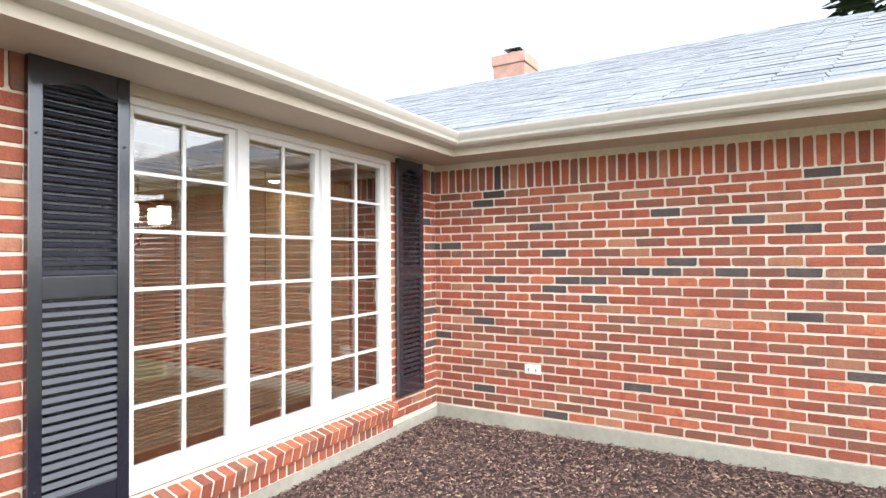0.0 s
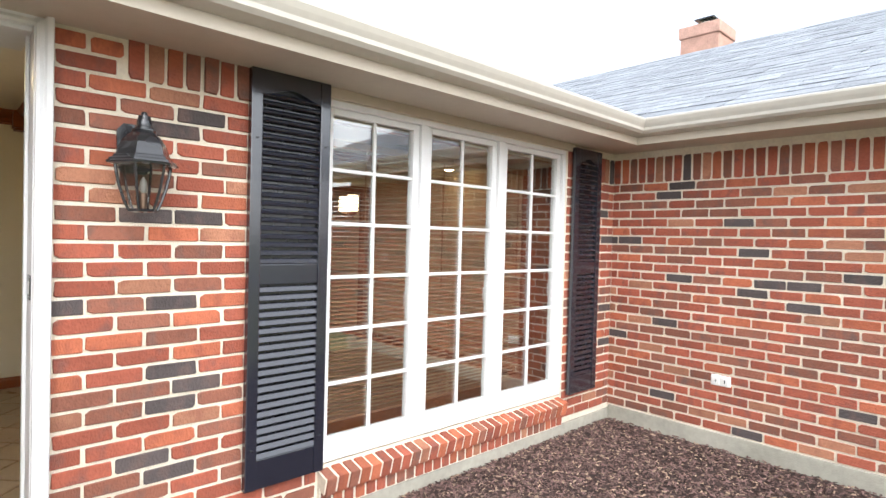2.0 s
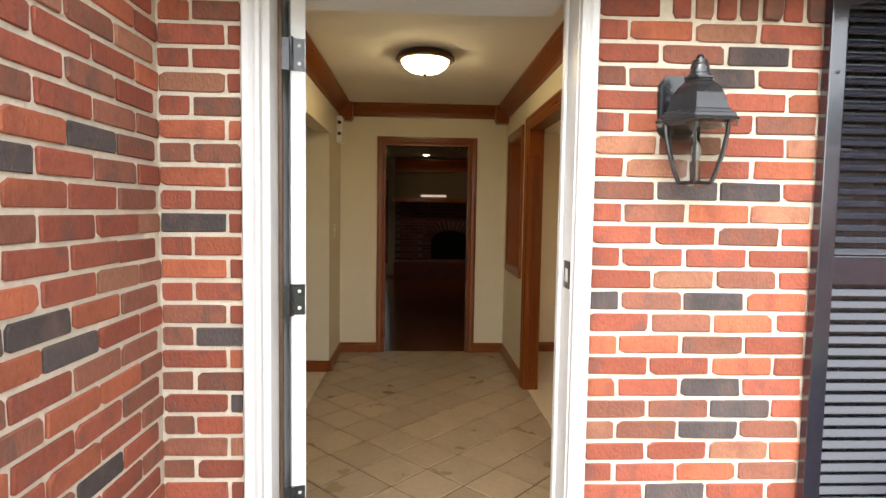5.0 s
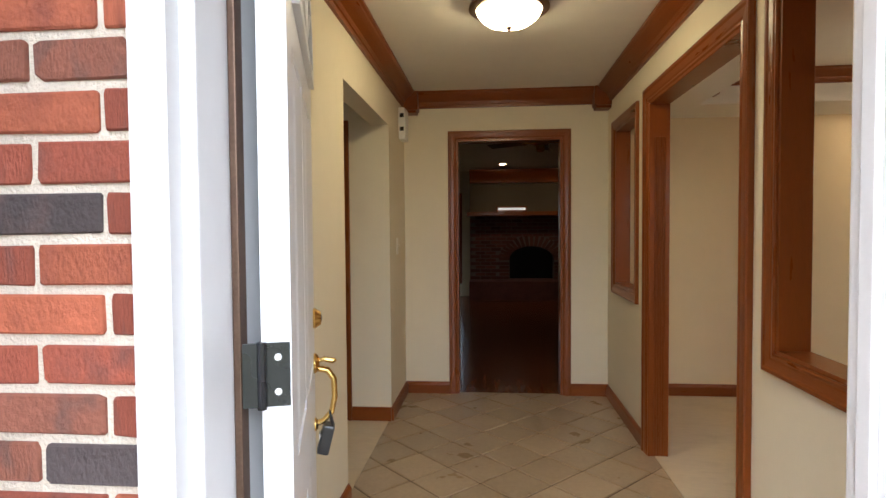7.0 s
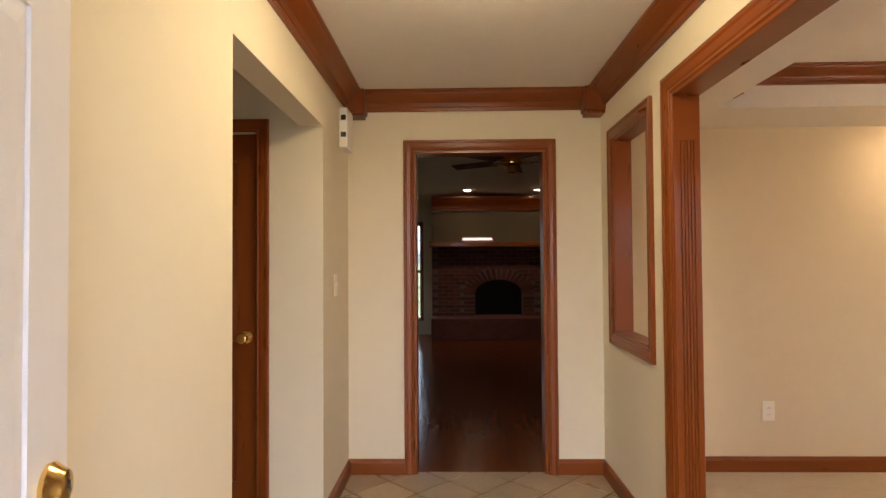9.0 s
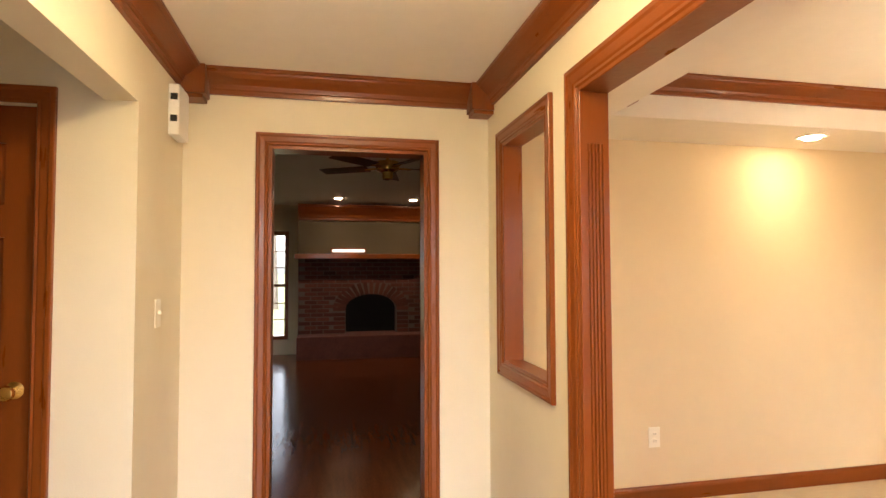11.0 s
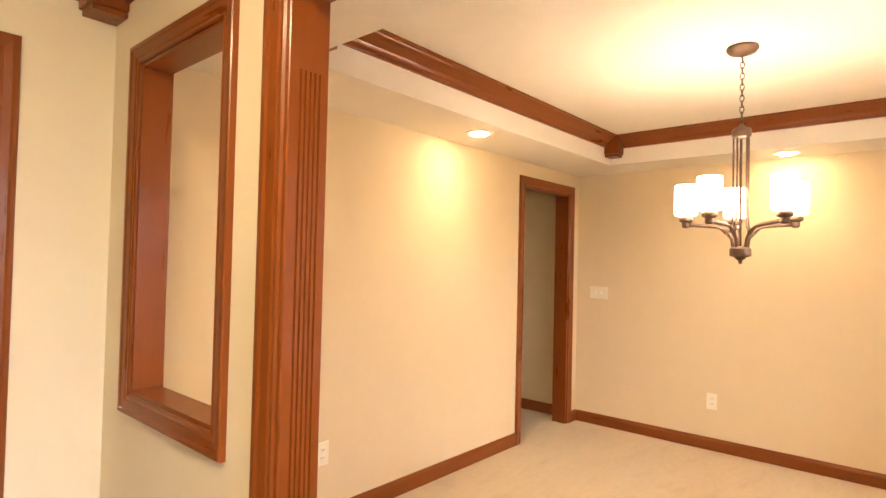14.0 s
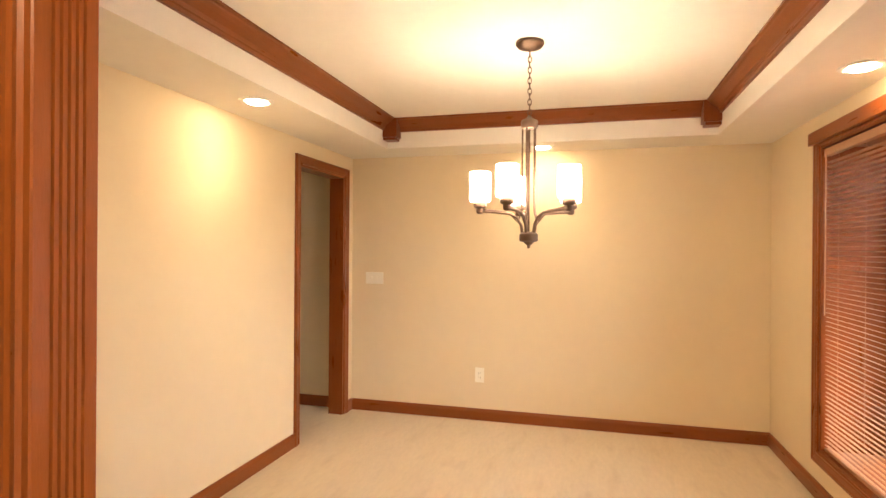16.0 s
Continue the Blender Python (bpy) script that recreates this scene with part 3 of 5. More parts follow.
part("brickmould", prism(bmesh.new(), MOULD, (DX1 - 0.038, -0.016, -0.04), (DX1 - 0.038, -0.016, 2.085), (1, 0, 0), (0, -1, 0), 0, 1), WHITE, frame_1)
part("brickmould", prism(bmesh.new(), MOULD, (DX0 + 0.052, 0.012, 2.085), (DX1 - 0.038, 0.012, 2.085), (0, 0, 1), (0, -1, 0), -1, 1), WHITE, frame_1)
# Dark strip draws both the weatherstrip and the shaded gap by the leaf.
part("weatherstrip", boxes((DX0 + 0.076, DX0 + 0.088, 0.1, 0.125, 0.0, 2.07), bevel=0.002), BRONZE, frame_1, "dark rubber weatherstrip and shaded gap beside the leaf")
part("door_stop", boxes((DX1 - 0.054, DX1 - 0.043, 0.08, 0.11, 0.0, 2.07), bevel=0.002), WHITE, frame_1)
strike = part("strike_plate", boxes((DX1 - 0.0455, DX1 - 0.0422, -0.012, 0.05, 1.15, 1.235), bevel=0.0006), BLACK, frame_1, "black metal strike plate")
part("strike_hole", boxes((DX1 - 0.0463, DX1 - 0.0453, 0.004, 0.032, 1.17, 1.212)), PLASTIC, strike)
part("threshold", boxes((DX0 + 0.075, DX1 - 0.042, 0.0, YI, -0.04, 0.012), bevel=0.006), mat("aluminium_threshold", (0.5, 0.47, 0.4), 0.4, 0.8, vary=0.2, scale=8), frame_1)

door_1 = thing("door_1", (0.733, 0.13, 0.012), "white panelled entry door with fan light, standing open", "door", "", "structure", 106.0)
LW, LH, LT = 0.86, 2.045, 0.045


def slab_with(holes, w, h, t, recess):
    """A door slab whose panels are sunk and raised again inside."""
    bm = bmesh.new()
    xs = sorted({0, w, *[q for o in holes for q in o[:2]]})
    zs = sorted({0, h, *[q for o in holes for q in o[2:]]})
    for a, b in zip(xs, xs[1:]):
        for c, d in zip(zs, zs[1:]):
            inside = any(o[0] <= a and b <= o[1] and o[2] <= c and d <= o[3] for o in holes)
            box(bm, a, b, recess if inside else 0, t - recess if inside else t, c, d)
    bmesh.ops.remove_doubles(bm, verts=bm.verts[:], dist=1e-5)
    return bm


dholes = [(0.115, 0.385, 0.9, 1.62), (0.475, 0.745, 0.9, 1.62), (0.115, 0.385, 0.2, 0.72), (0.475, 0.745, 0.2, 0.72)]
part("leaf", slab_with(dholes, LW, LH, LT, 0.006), DOOR_WHITE, door_1)


def raised_panel(parent, a, b, c, d, y, out, material, inset=0.035, name="panel"):
    """A raised field with sloped edges on the face at y, proud along out (+1 or -1)."""
    bm = bmesh.new()
    r0 = [bm.verts.new(p) for p in ((a, y, c), (b, y, c), (b, y, d), (a, y, d))]
    i = 0.012
    r1 = [bm.verts.new(p) for p in ((a + i, y + out * 0.003, c + i), (b - i, y + out * 0.003, c + i), (b - i, y + out * 0.003, d - i), (a + i, y + out * 0.003, d - i))]
    i = inset
    r2 = [bm.verts.new(p) for p in ((a + i, y + out * 0.007, c + i), (b - i, y + out * 0.007, c + i), (b - i, y + out * 0.007, d - i), (a + i, y + out * 0.007, d - i))]
    for u, v in ((r0, r1), (r1, r2)):
        for k in range(4):
            bm.faces.new((u[k], u[(k + 1) % 4], v[(k + 1) % 4], v[k]))
    bm.faces.new(r2)
    bm.faces.new(r0[::-1])
    bmesh.ops.recalc_face_normals(bm, faces=bm.faces[:])
    return part(name, bm, material, parent)


for o in dholes:
    raised_panel(door_1, *o, 0.0055, -1, DOOR_WHITE)
    raised_panel(door_1, *o, LT - 0.0055, 1, DOOR_WHITE)
# fan light
arch = [(0.43 + 0.3 * math.cos(math.pi * k / 16), 1.70 + 0.24 * math.sin(math.pi * k / 16)) for k in range(17)]
arch_in = [(0.43 + 0.26 * math.cos(math.pi * k / 16), 1.73 + 0.18 * math.sin(math.pi * k / 16)) for k in range(17)]
bm = bmesh.new()
for q in range(16):
    for y0, y1 in ((-0.014, 0.0),):
        prism(bm, [arch[q], arch[q + 1], arch_in[q + 1], arch_in[q]], (0, y0, 0), (0, y1, 0), (1, 0, 0), (0, 0, 1))
prism(bm, [arch[16], arch[0], arch_in[0], arch_in[16]], (0, -0.014, 0), (0, 0, 0), (1, 0, 0), (0, 0, 1))
lite = part("fan_light", bm, WHITE, door_1, "arched white light frame")
part("pane", prism(bmesh.new(), arch_in, (0, -0.006, 0), (0, -0.001, 0), (1, 0, 0), (0, 0, 1)), mat("dim_fan_light_glass", (0.12, 0.11, 0.09), 0.08, vary=0.2), lite, "dark bevelled glass")
for k in (4, 8, 12):
    a = math.pi * k / 16
    part("muntin", tube(bmesh.new(), [(0.43, -0.008, 1.735), (0.43 + 0.255 * math.cos(a), -0.008, 1.733 + 0.175 * math.sin(a))], 0.006, 6), WHITE, lite)
for hz in (0.405, 1.078, 1.855):
    hg = part("hinge", boxes((-0.002, 0.0, 0.002, 0.04, hz - 0.05, hz + 0.05), bevel=0.0005), BLACK, door_1, "black steel butt hinge")
    part("hinge_leaf", boxes((-0.006, -0.003, 0.046, 0.078, hz - 0.05, hz + 0.05), bevel=0.0005), BLACK, hg)
    part("knuckle", lathe(bmesh.new(), [(0.007, hz - 0.052), (0.007, hz + 0.052)], 10, (-0.007, 0.044, 0)), BLACK, hg)
    for k in (-0.027, 0.027):
        part("hinge_screw", lathe(bmesh.new(), [(0.006, 0), (0.005, -0.0015)], 8, (-0.0025, 0.02, hz + k), "x"), PLASTIC, hg)
bx = LW - 0.06
bolt = part("deadbolt", lathe(bmesh.new(), [(0.03, 0.0), (0.031, -0.006), (0.026, -0.012), (0.02, -0.022), (0.012, -0.024)], 20, (bx, 0, 1.04), "y"), BRASS, door_1, "polished brass deadbolt", True)
part("key_slot", boxes((bx - 0.0015, bx + 0.0015, -0.0255, -0.0235, 1.032, 1.048)), BLACK, bolt)
hs = part("handleset", lathe(bmesh.new(), [(0.03, 0.0), (0.03, -0.005), (0.024, -0.012), (0.014, -0.016)], 20, (bx, 0, 0.905), "y"), BRASS, door_1, "polished brass thumb latch handle", True)
part("thumb_latch", tube(bmesh.new(), [(bx, -0.01, 0.912), (bx, -0.03, 0.916), (bx, -0.055, 0.91), (bx, -0.066, 0.912)], [0.007, 0.008, 0.009, 0.004]), BRASS, hs, "", True)
part("grip", tube(bmesh.new(), [(bx, -0.008, 0.89), (bx, -0.04, 0.882), (bx, -0.058, 0.855), (bx, -0.06, 0.8), (bx, -0.05, 0.755), (bx, -0.026, 0.73), (bx, -0.004, 0.722)], [0.009, 0.01, 0.0095, 0.009, 0.0085, 0.008, 0.009], 10), BRASS, hs, "", True)
part("foot_rose", lathe(bmesh.new(), [(0.02, 0.0), (0.02, -0.004), (0.012, -0.01)], 16, (bx, 0, 0.72), "y"), BRASS, hs, "", True)

# key lockbox hanging from the handle
key_m = door_1.matrix_basis @ Vector((bx, -0.045, 0.745))
lockbox = thing("key_lockbox", (key_m.x, key_m.y, key_m.z), "dark grey key lockbox hanging from the brass handle", "lockbox", "", "", 106.0)
lb = boxes((-0.024, 0.024, -0.022, 0.014, -0.115, -0.025), bevel=0.007)
bmesh.ops.rotate(lb, verts=lb.verts[:], cent=(0, 0, 0), matrix=Matrix.Rotation(radians(14), 3, "X"))
part("body", lb, BLACK, lockbox)
part("shackle", tube(bmesh.new(), [(-0.014, -0.008, -0.03), (-0.014, -0.002, 0.0), (-0.006, 0.0, 0.014), (0.006, 0.0, 0.014), (0.014, -0.002, 0.0), (0.014, -0.008, -0.03)], 0.004, 8), BLACK, lockbox, "", True)
part("dial_cover", boxes((-0.016, 0.016, 0.028, 0.033, -0.1, -0.05), bevel=0.002), PLASTIC, lockbox, "grey ribbed cover")

# outlet on the wing wall
outlet = thing("outdoor_outlet", (XW, -0.883, 0.456), "white weatherproof outlet cover on the brick", "outlet")
part("cover", boxes((-0.02, -0.002, -0.065, 0.065, -0.036, 0.036), bevel=0.004), PLASTIC, outlet)
for k in (-0.03, 0.03):
    part("flap", boxes((-0.028, -0.019, k - 0.024, k + 0.024, -0.026, 0.026), bevel=0.004), PLASTIC, outlet)
    part("hinge_pin", boxes((-0.0295, -0.027, k - 0.004, k + 0.004, -0.012, 0.012), bevel=0.001), BLACK, outlet)

# chimney behind the ridge
CHX, CHY = 11.05, 1.6
chimney = thing("chimney", (CHX, CHY, 3.0), "red brick chimney behind the roof ridge", "chimney")
# Both chimney brick colours are paled to hold the glare of the sky.
part("shaft", boxes((-0.33, 0.33, -0.31, 0.31, -0.8, 1.9)), mat("glare_paled_brick", (0.44, 0.26, 0.2), 0.9, vary=0.3, scale=6, bump=0.4, bump_scale=60), chimney)
part("crown_course", boxes((-0.36, 0.36, -0.34, 0.34, 1.904, 2.1), bevel=0.02), mat("glare_paled_brick_cap", (0.46, 0.28, 0.22), 0.9, vary=0.3, scale=6), chimney)
part("flue", lathe(bmesh.new(), [(0.13, 2.08), (0.13, 2.2)], 16), CONCRETE, chimney)
part("flue_cap", boxes((-0.16, 0.16, -0.16, 0.16, 2.24, 2.26), (-0.11, -0.09, -0.11, -0.09, 2.19, 2.24), (0.09, 0.11, 0.09, 0.11, 2.19, 2.24)), BLACK, chimney)


# trees beyond the roof and across the lawn
BARK = mat("grey_brown_bark", (0.11, 0.085, 0.065), 0.95, vary=0.3, scale=5, bump=0.8, bump_scale=30)
NEEDLE = mat("dark_green_needles", (0.035, 0.06, 0.025), 0.85, vary=0.4, scale=4)
rnd = random.Random(7)


def conifer(x, y, h, r):
    root = thing("tree", (x, y, -0.14), "dark green conifer behind the roof", "tree", "trees round the house")
    part("trunk", tube(bmesh.new(), [(0, 0, 0), (0, 0, h * 0.5), (0.05, 0, h * 0.97)], [0.2, 0.13, 0.02]), BARK, root)
    vs, fs = [], []
    for k in range(2600):
        t = rnd.random() ** 0.7
        a, rad = rnd.uniform(0, 6.283), r * t * rnd.uniform(0.35, 1.08)
        z = h * (1 - t * 0.86) + rnd.uniform(-0.25, 0.1) - 0.18 * rad
        p = Vector((rad * math.cos(a), rad * math.sin(a), z))
        d = Vector((math.cos(a), math.sin(a), rnd.uniform(-0.6, 0.25))).normalized() * rnd.uniform(0.2, 0.5)
        s = Vector((-math.sin(a), math.cos(a), rnd.uniform(-0.3, 0.3))) * rnd.uniform(0.04, 0.1)
        i = len(vs)
        vs += [p - s, p + s, p + d + Vector((0, 0, 0.05)), p + d * 0.6 + s * 2.2, p + d * 0.6 - s * 2.2]
        fs += [(i, i + 1, i + 3, i + 2, i + 4)]
    me = bpy.data.meshes.new("crown")
    me.from_pydata(vs, [], fs)
    me.materials.append(NEEDLE)
    c = new("crown", me)
    c.parent = root


def bare_tree(x, y, h, seed):
    r = random.Random(seed)
    root = thing("tree", (x, y, -0.16), "bare winter tree on the lawn", "tree", "trees round the house")
    trunk = bmesh.new()
    top = Vector((r.uniform(-0.3, 0.3), r.uniform(-0.3, 0.3), h * 0.4))
    tube(trunk, [(0, 0, 0), top * 0.5, top], [0.2, 0.16, 0.12])
    part("trunk", trunk, BARK, root)
    limbs = bmesh.new()

    def grow(p, d, ln, rad, depth):
        q = p + d * ln * 0.5 + Vector((r.uniform(-0.1, 0.1), r.uniform(-0.1, 0.1), 0)) * ln
        e = p + d * ln
        tube(limbs, [p, q, e], [rad, rad * 0.8, rad * 0.6], 5)
        if depth:
            for k in range(3):
                nd = (d + Vector((r.uniform(-0.9, 0.9), r.uniform(-0.9, 0.9), r.uniform(-0.1, 0.6)))).normalized()
                grow(q if k == 2 else e, nd, ln * r.uniform(0.55, 0.8), rad * 0.55, depth - 1)
    for k in range(4):
        a = k * 1.57 + r.uniform(-0.4, 0.4)
        grow(top, Vector((math.cos(a) * 0.6, math.sin(a) * 0.6, 1)).normalized(), h * 0.25, 0.075, 3)
    part("crown", limbs, BARK, root)


conifer(21.0, -5.2, 12.6, 2.4)
conifer(25.0, -7.2, 13.2, 3.0)
bare_tree(16.0, -24.0, 8.0, 3)
bare_tree(24.0, -20.0, 9.0, 5)
bare_tree(9.0, -27.0, 7.5, 8)
bare_tree(-1.0, 24.0, 8.0, 11)
bare_tree(2.5, 22.0, 7.0, 12)
setting("road", boxes((-200, 200, -19.0, -13.0, -0.3, -0.125)), mat("asphalt", (0.055, 0.055, 0.055), 0.9, vary=0.25, scale=3, bump=0.5, bump_scale=120), "grey asphalt street before the lawn", "road")
setting("driveway", boxes((13.0, 17.0, -13.0, -5.0, -0.3, -0.122)), CONCRETE, "pale concrete drive across the lawn", "driveway")

# ---- foyer trim ----
cased("trim_hall_door", (0, YF, 0), (1, 0, 0), (0, -1, 0), HX0, HX1, 0.0, HZ, "stained wooden casing round the living room doorway")
hall_lining = tagged(new("trim_hall_lining"), "stained wooden lining of the living room doorway", "door lining", "", "structure")
lined("x", hall_lining, HX0 - 0.001, HX1 + 0.001, YF - 0.003, YF2 + 0.003, 0, HZ + 0.001, 0.018, "y")
for ya, yb, lab in ((0.55, 1.126, "stained wooden casing of the pass-through near the entry"), (2.85, 3.426, "stained wooden casing of the pass-through beside the far wall")):
    cased("trim_pass_through", (XR, 0, 0), (0, 1, 0), (-1, 0, 0), ya, yb, PZ0, PZ1, lab, True, category="window casing")
    c = cased("trim_pass_through_back", (XR2, 0, 0), (0, 1, 0), (1, 0, 0), ya, yb, PZ0, PZ1, lab, True, category="window casing")
    lined("x", c, XR - 0.003, XR2 + 0.003, ya - 0.001, yb + 0.001, PZ0 - 0.001, PZ1 + 0.001, 0.014, "x", True)
cased("trim_opening", (XR, 0, 0), (0, 1, 0), (-1, 0, 0), OY0, OY1, 0.0, OZ, "stained wooden casing of the wide dining room opening", prof=[(u * 1.3, v * 1.2) for u, v in CASING])
cased("trim_opening_back", (XR2, 0, 0), (0, 1, 0), (1, 0, 0), OY0, OY1, 0.0, OZ, "stained wooden casing of the opening on the dining side")
fl = tagged(new("trim_fluted_lining"), "fluted stained wooden lining of the dining opening", "door lining", "", "structure")
W0 = XR2 - XR + 0.024
FLAT = [(0, 0), (0, 0.013), (0.003, 0.016), (W0 - 0.003, 0.016), (W0, 0.013), (W0, 0)]
FLUTE = [(0, 0), (0, 0.013), (0.003, 0.016)]
for k in range(5):
    u = 0.03 + k * 0.0135
    FLUTE += [(u, 0.016), (u + 0.0012, 0.0115), (u + 0.003, 0.0098), (u + 0.0048, 0.0115), (u + 0.006, 0.016)]
FLUTE += [(W0 - 0.003, 0.016), (W0, 0.013), (W0, 0)]
for y, V in ((OY1 + 0.001, (0, -1, 0)), (OY0 - 0.001, (0, 1, 0))):
    jamb = prism(bmesh.new(), FLUTE, (XR - 0.011, y, 0), (XR - 0.011, y, OZ - 0.2), (1, 0, 0), V)
    prism(jamb, FLAT, (XR - 0.011, y, OZ - 0.2), (XR - 0.011, y, OZ), (1, 0, 0), V)
    part("fluted_jamb", jamb, WOOD, fl)
part("head_board", prism(bmesh.new(), FLAT, (XR - 0.011, OY0 + 0.016, OZ + 0.001), (XR - 0.011, OY1 - 0.016, OZ + 0.001), (1, 0, 0), (0, 0, -1)), WOOD_H, fl)

crown_foyer = tagged(new("crown_moulding"), "stained wooden crown moulding round the foyer", "crown moulding", "", "structure")
for p, q, V in (((XL, YF, ZC), (XR, YF, ZC), (0, -1, 0)), ((XL, YI, ZC), (XR, YI, ZC), (0, 1, 0)), ((XL, YI, ZC), (XL, YF, ZC), (1, 0, 0)), ((XR, YI, ZC), (XR, YF, ZC), (-1, 0, 0))):
    part("crown_run", prism(bmesh.new(), CROWN, p, q, (0, 0, -1), V), WOOD_H, crown_foyer)


def corner_block(parent, x, y, sx, sy, ztop, h=0.168, s=0.125):
    bm = bmesh.new()
    x0, x1 = sorted((x, x + sx * s))
    y0, y1 = sorted((y, y + sy * s))
    box(bm, x0, x1, y0, y1, ztop - h + 0.02, ztop - 0.002, bevel=0.004)
    i = 0.012
    box(bm, x0 + (i if sx < 0 else 0), x1 - (i if sx > 0 else 0), y0 + (i if sy < 0 else 0), y1 - (i if sy > 0 else 0), ztop - h, ztop - h + 0.019, bevel=0.003)
    part("corner_block", bm, WOOD, parent)


for x, sx in ((XL, 1), (XR, -1)):
    for y, sy in ((YI, 1), (YF, -1)):
        corner_block(crown_foyer, x, y, sx, sy, ZC)

base = tagged(new("baseboard"), "stained wooden baseboard along the walls", "baseboard", "", "structure")


def base_run(p, q, V):
    part("baseboard_run", prism(bmesh.new(), BASE, (*p, 0.002), (*q, 0.002), (0, 0, 1), V), WOOD_H, base)


base_run((XL, YF), (HX0 - 0.064, YF), (0, -1, 0))
base_run((HX1 + 0.064, YF), (XR, YF), (0, -1, 0))
base_run((XR, OY1 + 0.064), (XR, YF - 0.016), (-1, 0, 0))
base_run((XR, YI), (XR, OY0 - 0.064), (-1, 0, 0))
base_run((XL, LY1), (XL, YF - 0.016), (1, 0, 0))
base_run((XL, YI), (XL, LY0), (1, 0, 0))
base_run((0.075, LY1), (XL, LY1), (0, -1, 0))
base_run((-2.0, LY1), (-0.83, LY1), (0, -1, 0))
base_run((XL - 0.12, LY0), (-2.0, LY0), (0, 1, 0))
base_run((XR2, YB), (KX0 - 0.064, YB), (0, -1, 0))
base_run((KX1 + 0.064, YB), (XD, YB), (0, -1, 0))
base_run((XD, YD), (XD, YB - 0.016), (-1, 0, 0))
base_run((XR2, YD), (XD - 0.016, YD), (0, 1, 0))
base_run((XR2, OY1 + 0.064), (XR2, YB - 0.016), (1, 0, 0))
base_run((XR2, YD + 0.016), (XR2, OY0 - 0.064), (1, 0, 0))
base_run((4.3, YB + 1.1), (XD, YB + 1.1), (0, -1, 0))
base_run((XD, YB + 0.12), (XD, YB + 1.1 - 0.016), (-1, 0, 0))

# side hall door
cased("trim_hall_closet", (0, LY1, 0), (1, 0, 0), (0, -1, 0), -0.76, 0.01, 0.0, 2.0, "stained wooden casing of the closet door")
door_2 = thing("door_2", (-0.755, LY1 + 0.03, 0.006), "stained wooden six-panel door with brass knob, closed", "door", "", "structure")
dw, dh = 0.76, 1.99
h6 = [(x0, x0 + 0.245, z0, z1) for x0 in (0.11, 0.405) for z0, z1 in ((0.2, 0.78), (0.92, 1.5), (1.62, 1.85))]
part("leaf", slab_with(h6, dw, dh, 0.035, 0.016), WOOD, door_2)
for o in h6:
    raised_panel(door_2, *o, 0.0155, -1, WOOD, 0.05)
kn = part("knob", lathe(bmesh.new(), [(0.032, 0.0), (0.032, -0.004), (0.022, -0.01), (0.011, -0.018), (0.011, -0.035), (0.024, -0.045), (0.029, -0.058), (0.024, -0.07), (0.01, -0.076)], 20, (dw - 0.06, 0, 0.94), "y"), BRASS, door_2, "polished brass knob", True)


def wall_plate(name, loc, axis, w, h, label, category, kind_):
    """A switch or outlet plate; axis: the wall's outward direction."""
    rz = {"-x": -90, "+x": 90, "-y": 0}[axis]
    root = thing(name, loc, label, category, "wall plates", "", rz)
    part("plate", boxes((-w / 2, w / 2, -0.006, -0.001, -h / 2, h / 2), bevel=0.002), PLATE, root)
    n = max(1, round(w / 0.07)) if kind_ == "switch" else 1
    for i in range(n):
        cx = (i - (n - 1) / 2) * 0.046
        if kind_ == "switch":
            t = boxes((cx - 0.005, cx + 0.005, -0.018, -0.005, -0.004, 0.012), bevel=0.002)
            part("toggle", t, PLATE, root)
        else:
            for k in (-0.02, 0.02):
                o = part("socket", lathe(bmesh.new(), [(0.016, -0.005), (0.016, -0.0085), (0.014, -0.009)], 16, (0, 0, k), "y"), PLATE, root)
                for sx in (-0.006, 0.006):
                    part("slot", boxes((sx - 0.001, sx + 0.001, -0.0098, -0.0088, k - 0.005, k + 0.005)), BLACK, o)
    return root


wall_plate("light_switch", (XL, 3.3, 1.2), "+x", 0.075, 0.12, "ivory light switch on the foyer wall", "light switch", "switch")
wall_plate("light_switch", (XD, 3.53, 1.14), "-x", 0.16, 0.1, "ivory double switch plate on the dining wall", "light switch", "switch")
wall_plate("wall_outlet", (XD, 2.61, 0.37), "-x", 0.075, 0.12, "ivory outlet on the far dining wall", "outlet", "outlet")
wall_plate("wall_outlet", (2.98, YB, 0.38), "-y", 0.075, 0.12, "ivory outlet on the dining back wall", "outlet", "outlet")

chime = thing("door_chime", (XL, 3.5, 2.0), "white plastic door chime with dark slots", "door chime")
part("case", boxes((0.001, 0.05, -0.09, 0.09, 0.0, 0.235), bevel=0.008), PLASTIC, chime)
for z in (0.06, 0.16):
    part("slot", boxes((0.012, 0.042, -0.0915, -0.0895, z, z + 0.03)), BLACK, chime)

# ceiling dome light
LAMP = (1.0, 0.70, 0.37)
dome = thing("ceiling_light", (1.13, 1.95, ZC), "flush dome light with bronze rim, lit", "ceiling light")
part("rim", lathe(bmesh.new(), [(0.15, -0.001), (0.175, -0.012), (0.187, -0.03), (0.19, -0.045), (0.18, -0.052), (0.155, -0.054), (0.15, -0.045)], 40), BRONZE, dome, "bronze rim", True)
part("glass_dome", lathe(bmesh.new(), [(0.154, -0.048), (0.15, -0.062), (0.135, -0.085), (0.105, -0.108), (0.06, -0.122), (0.015, -0.127)], 36), glow("lit_dome_glass", (1.0, 0.77, 0.4), 10.0), dome, "white lit glass bowl", True)
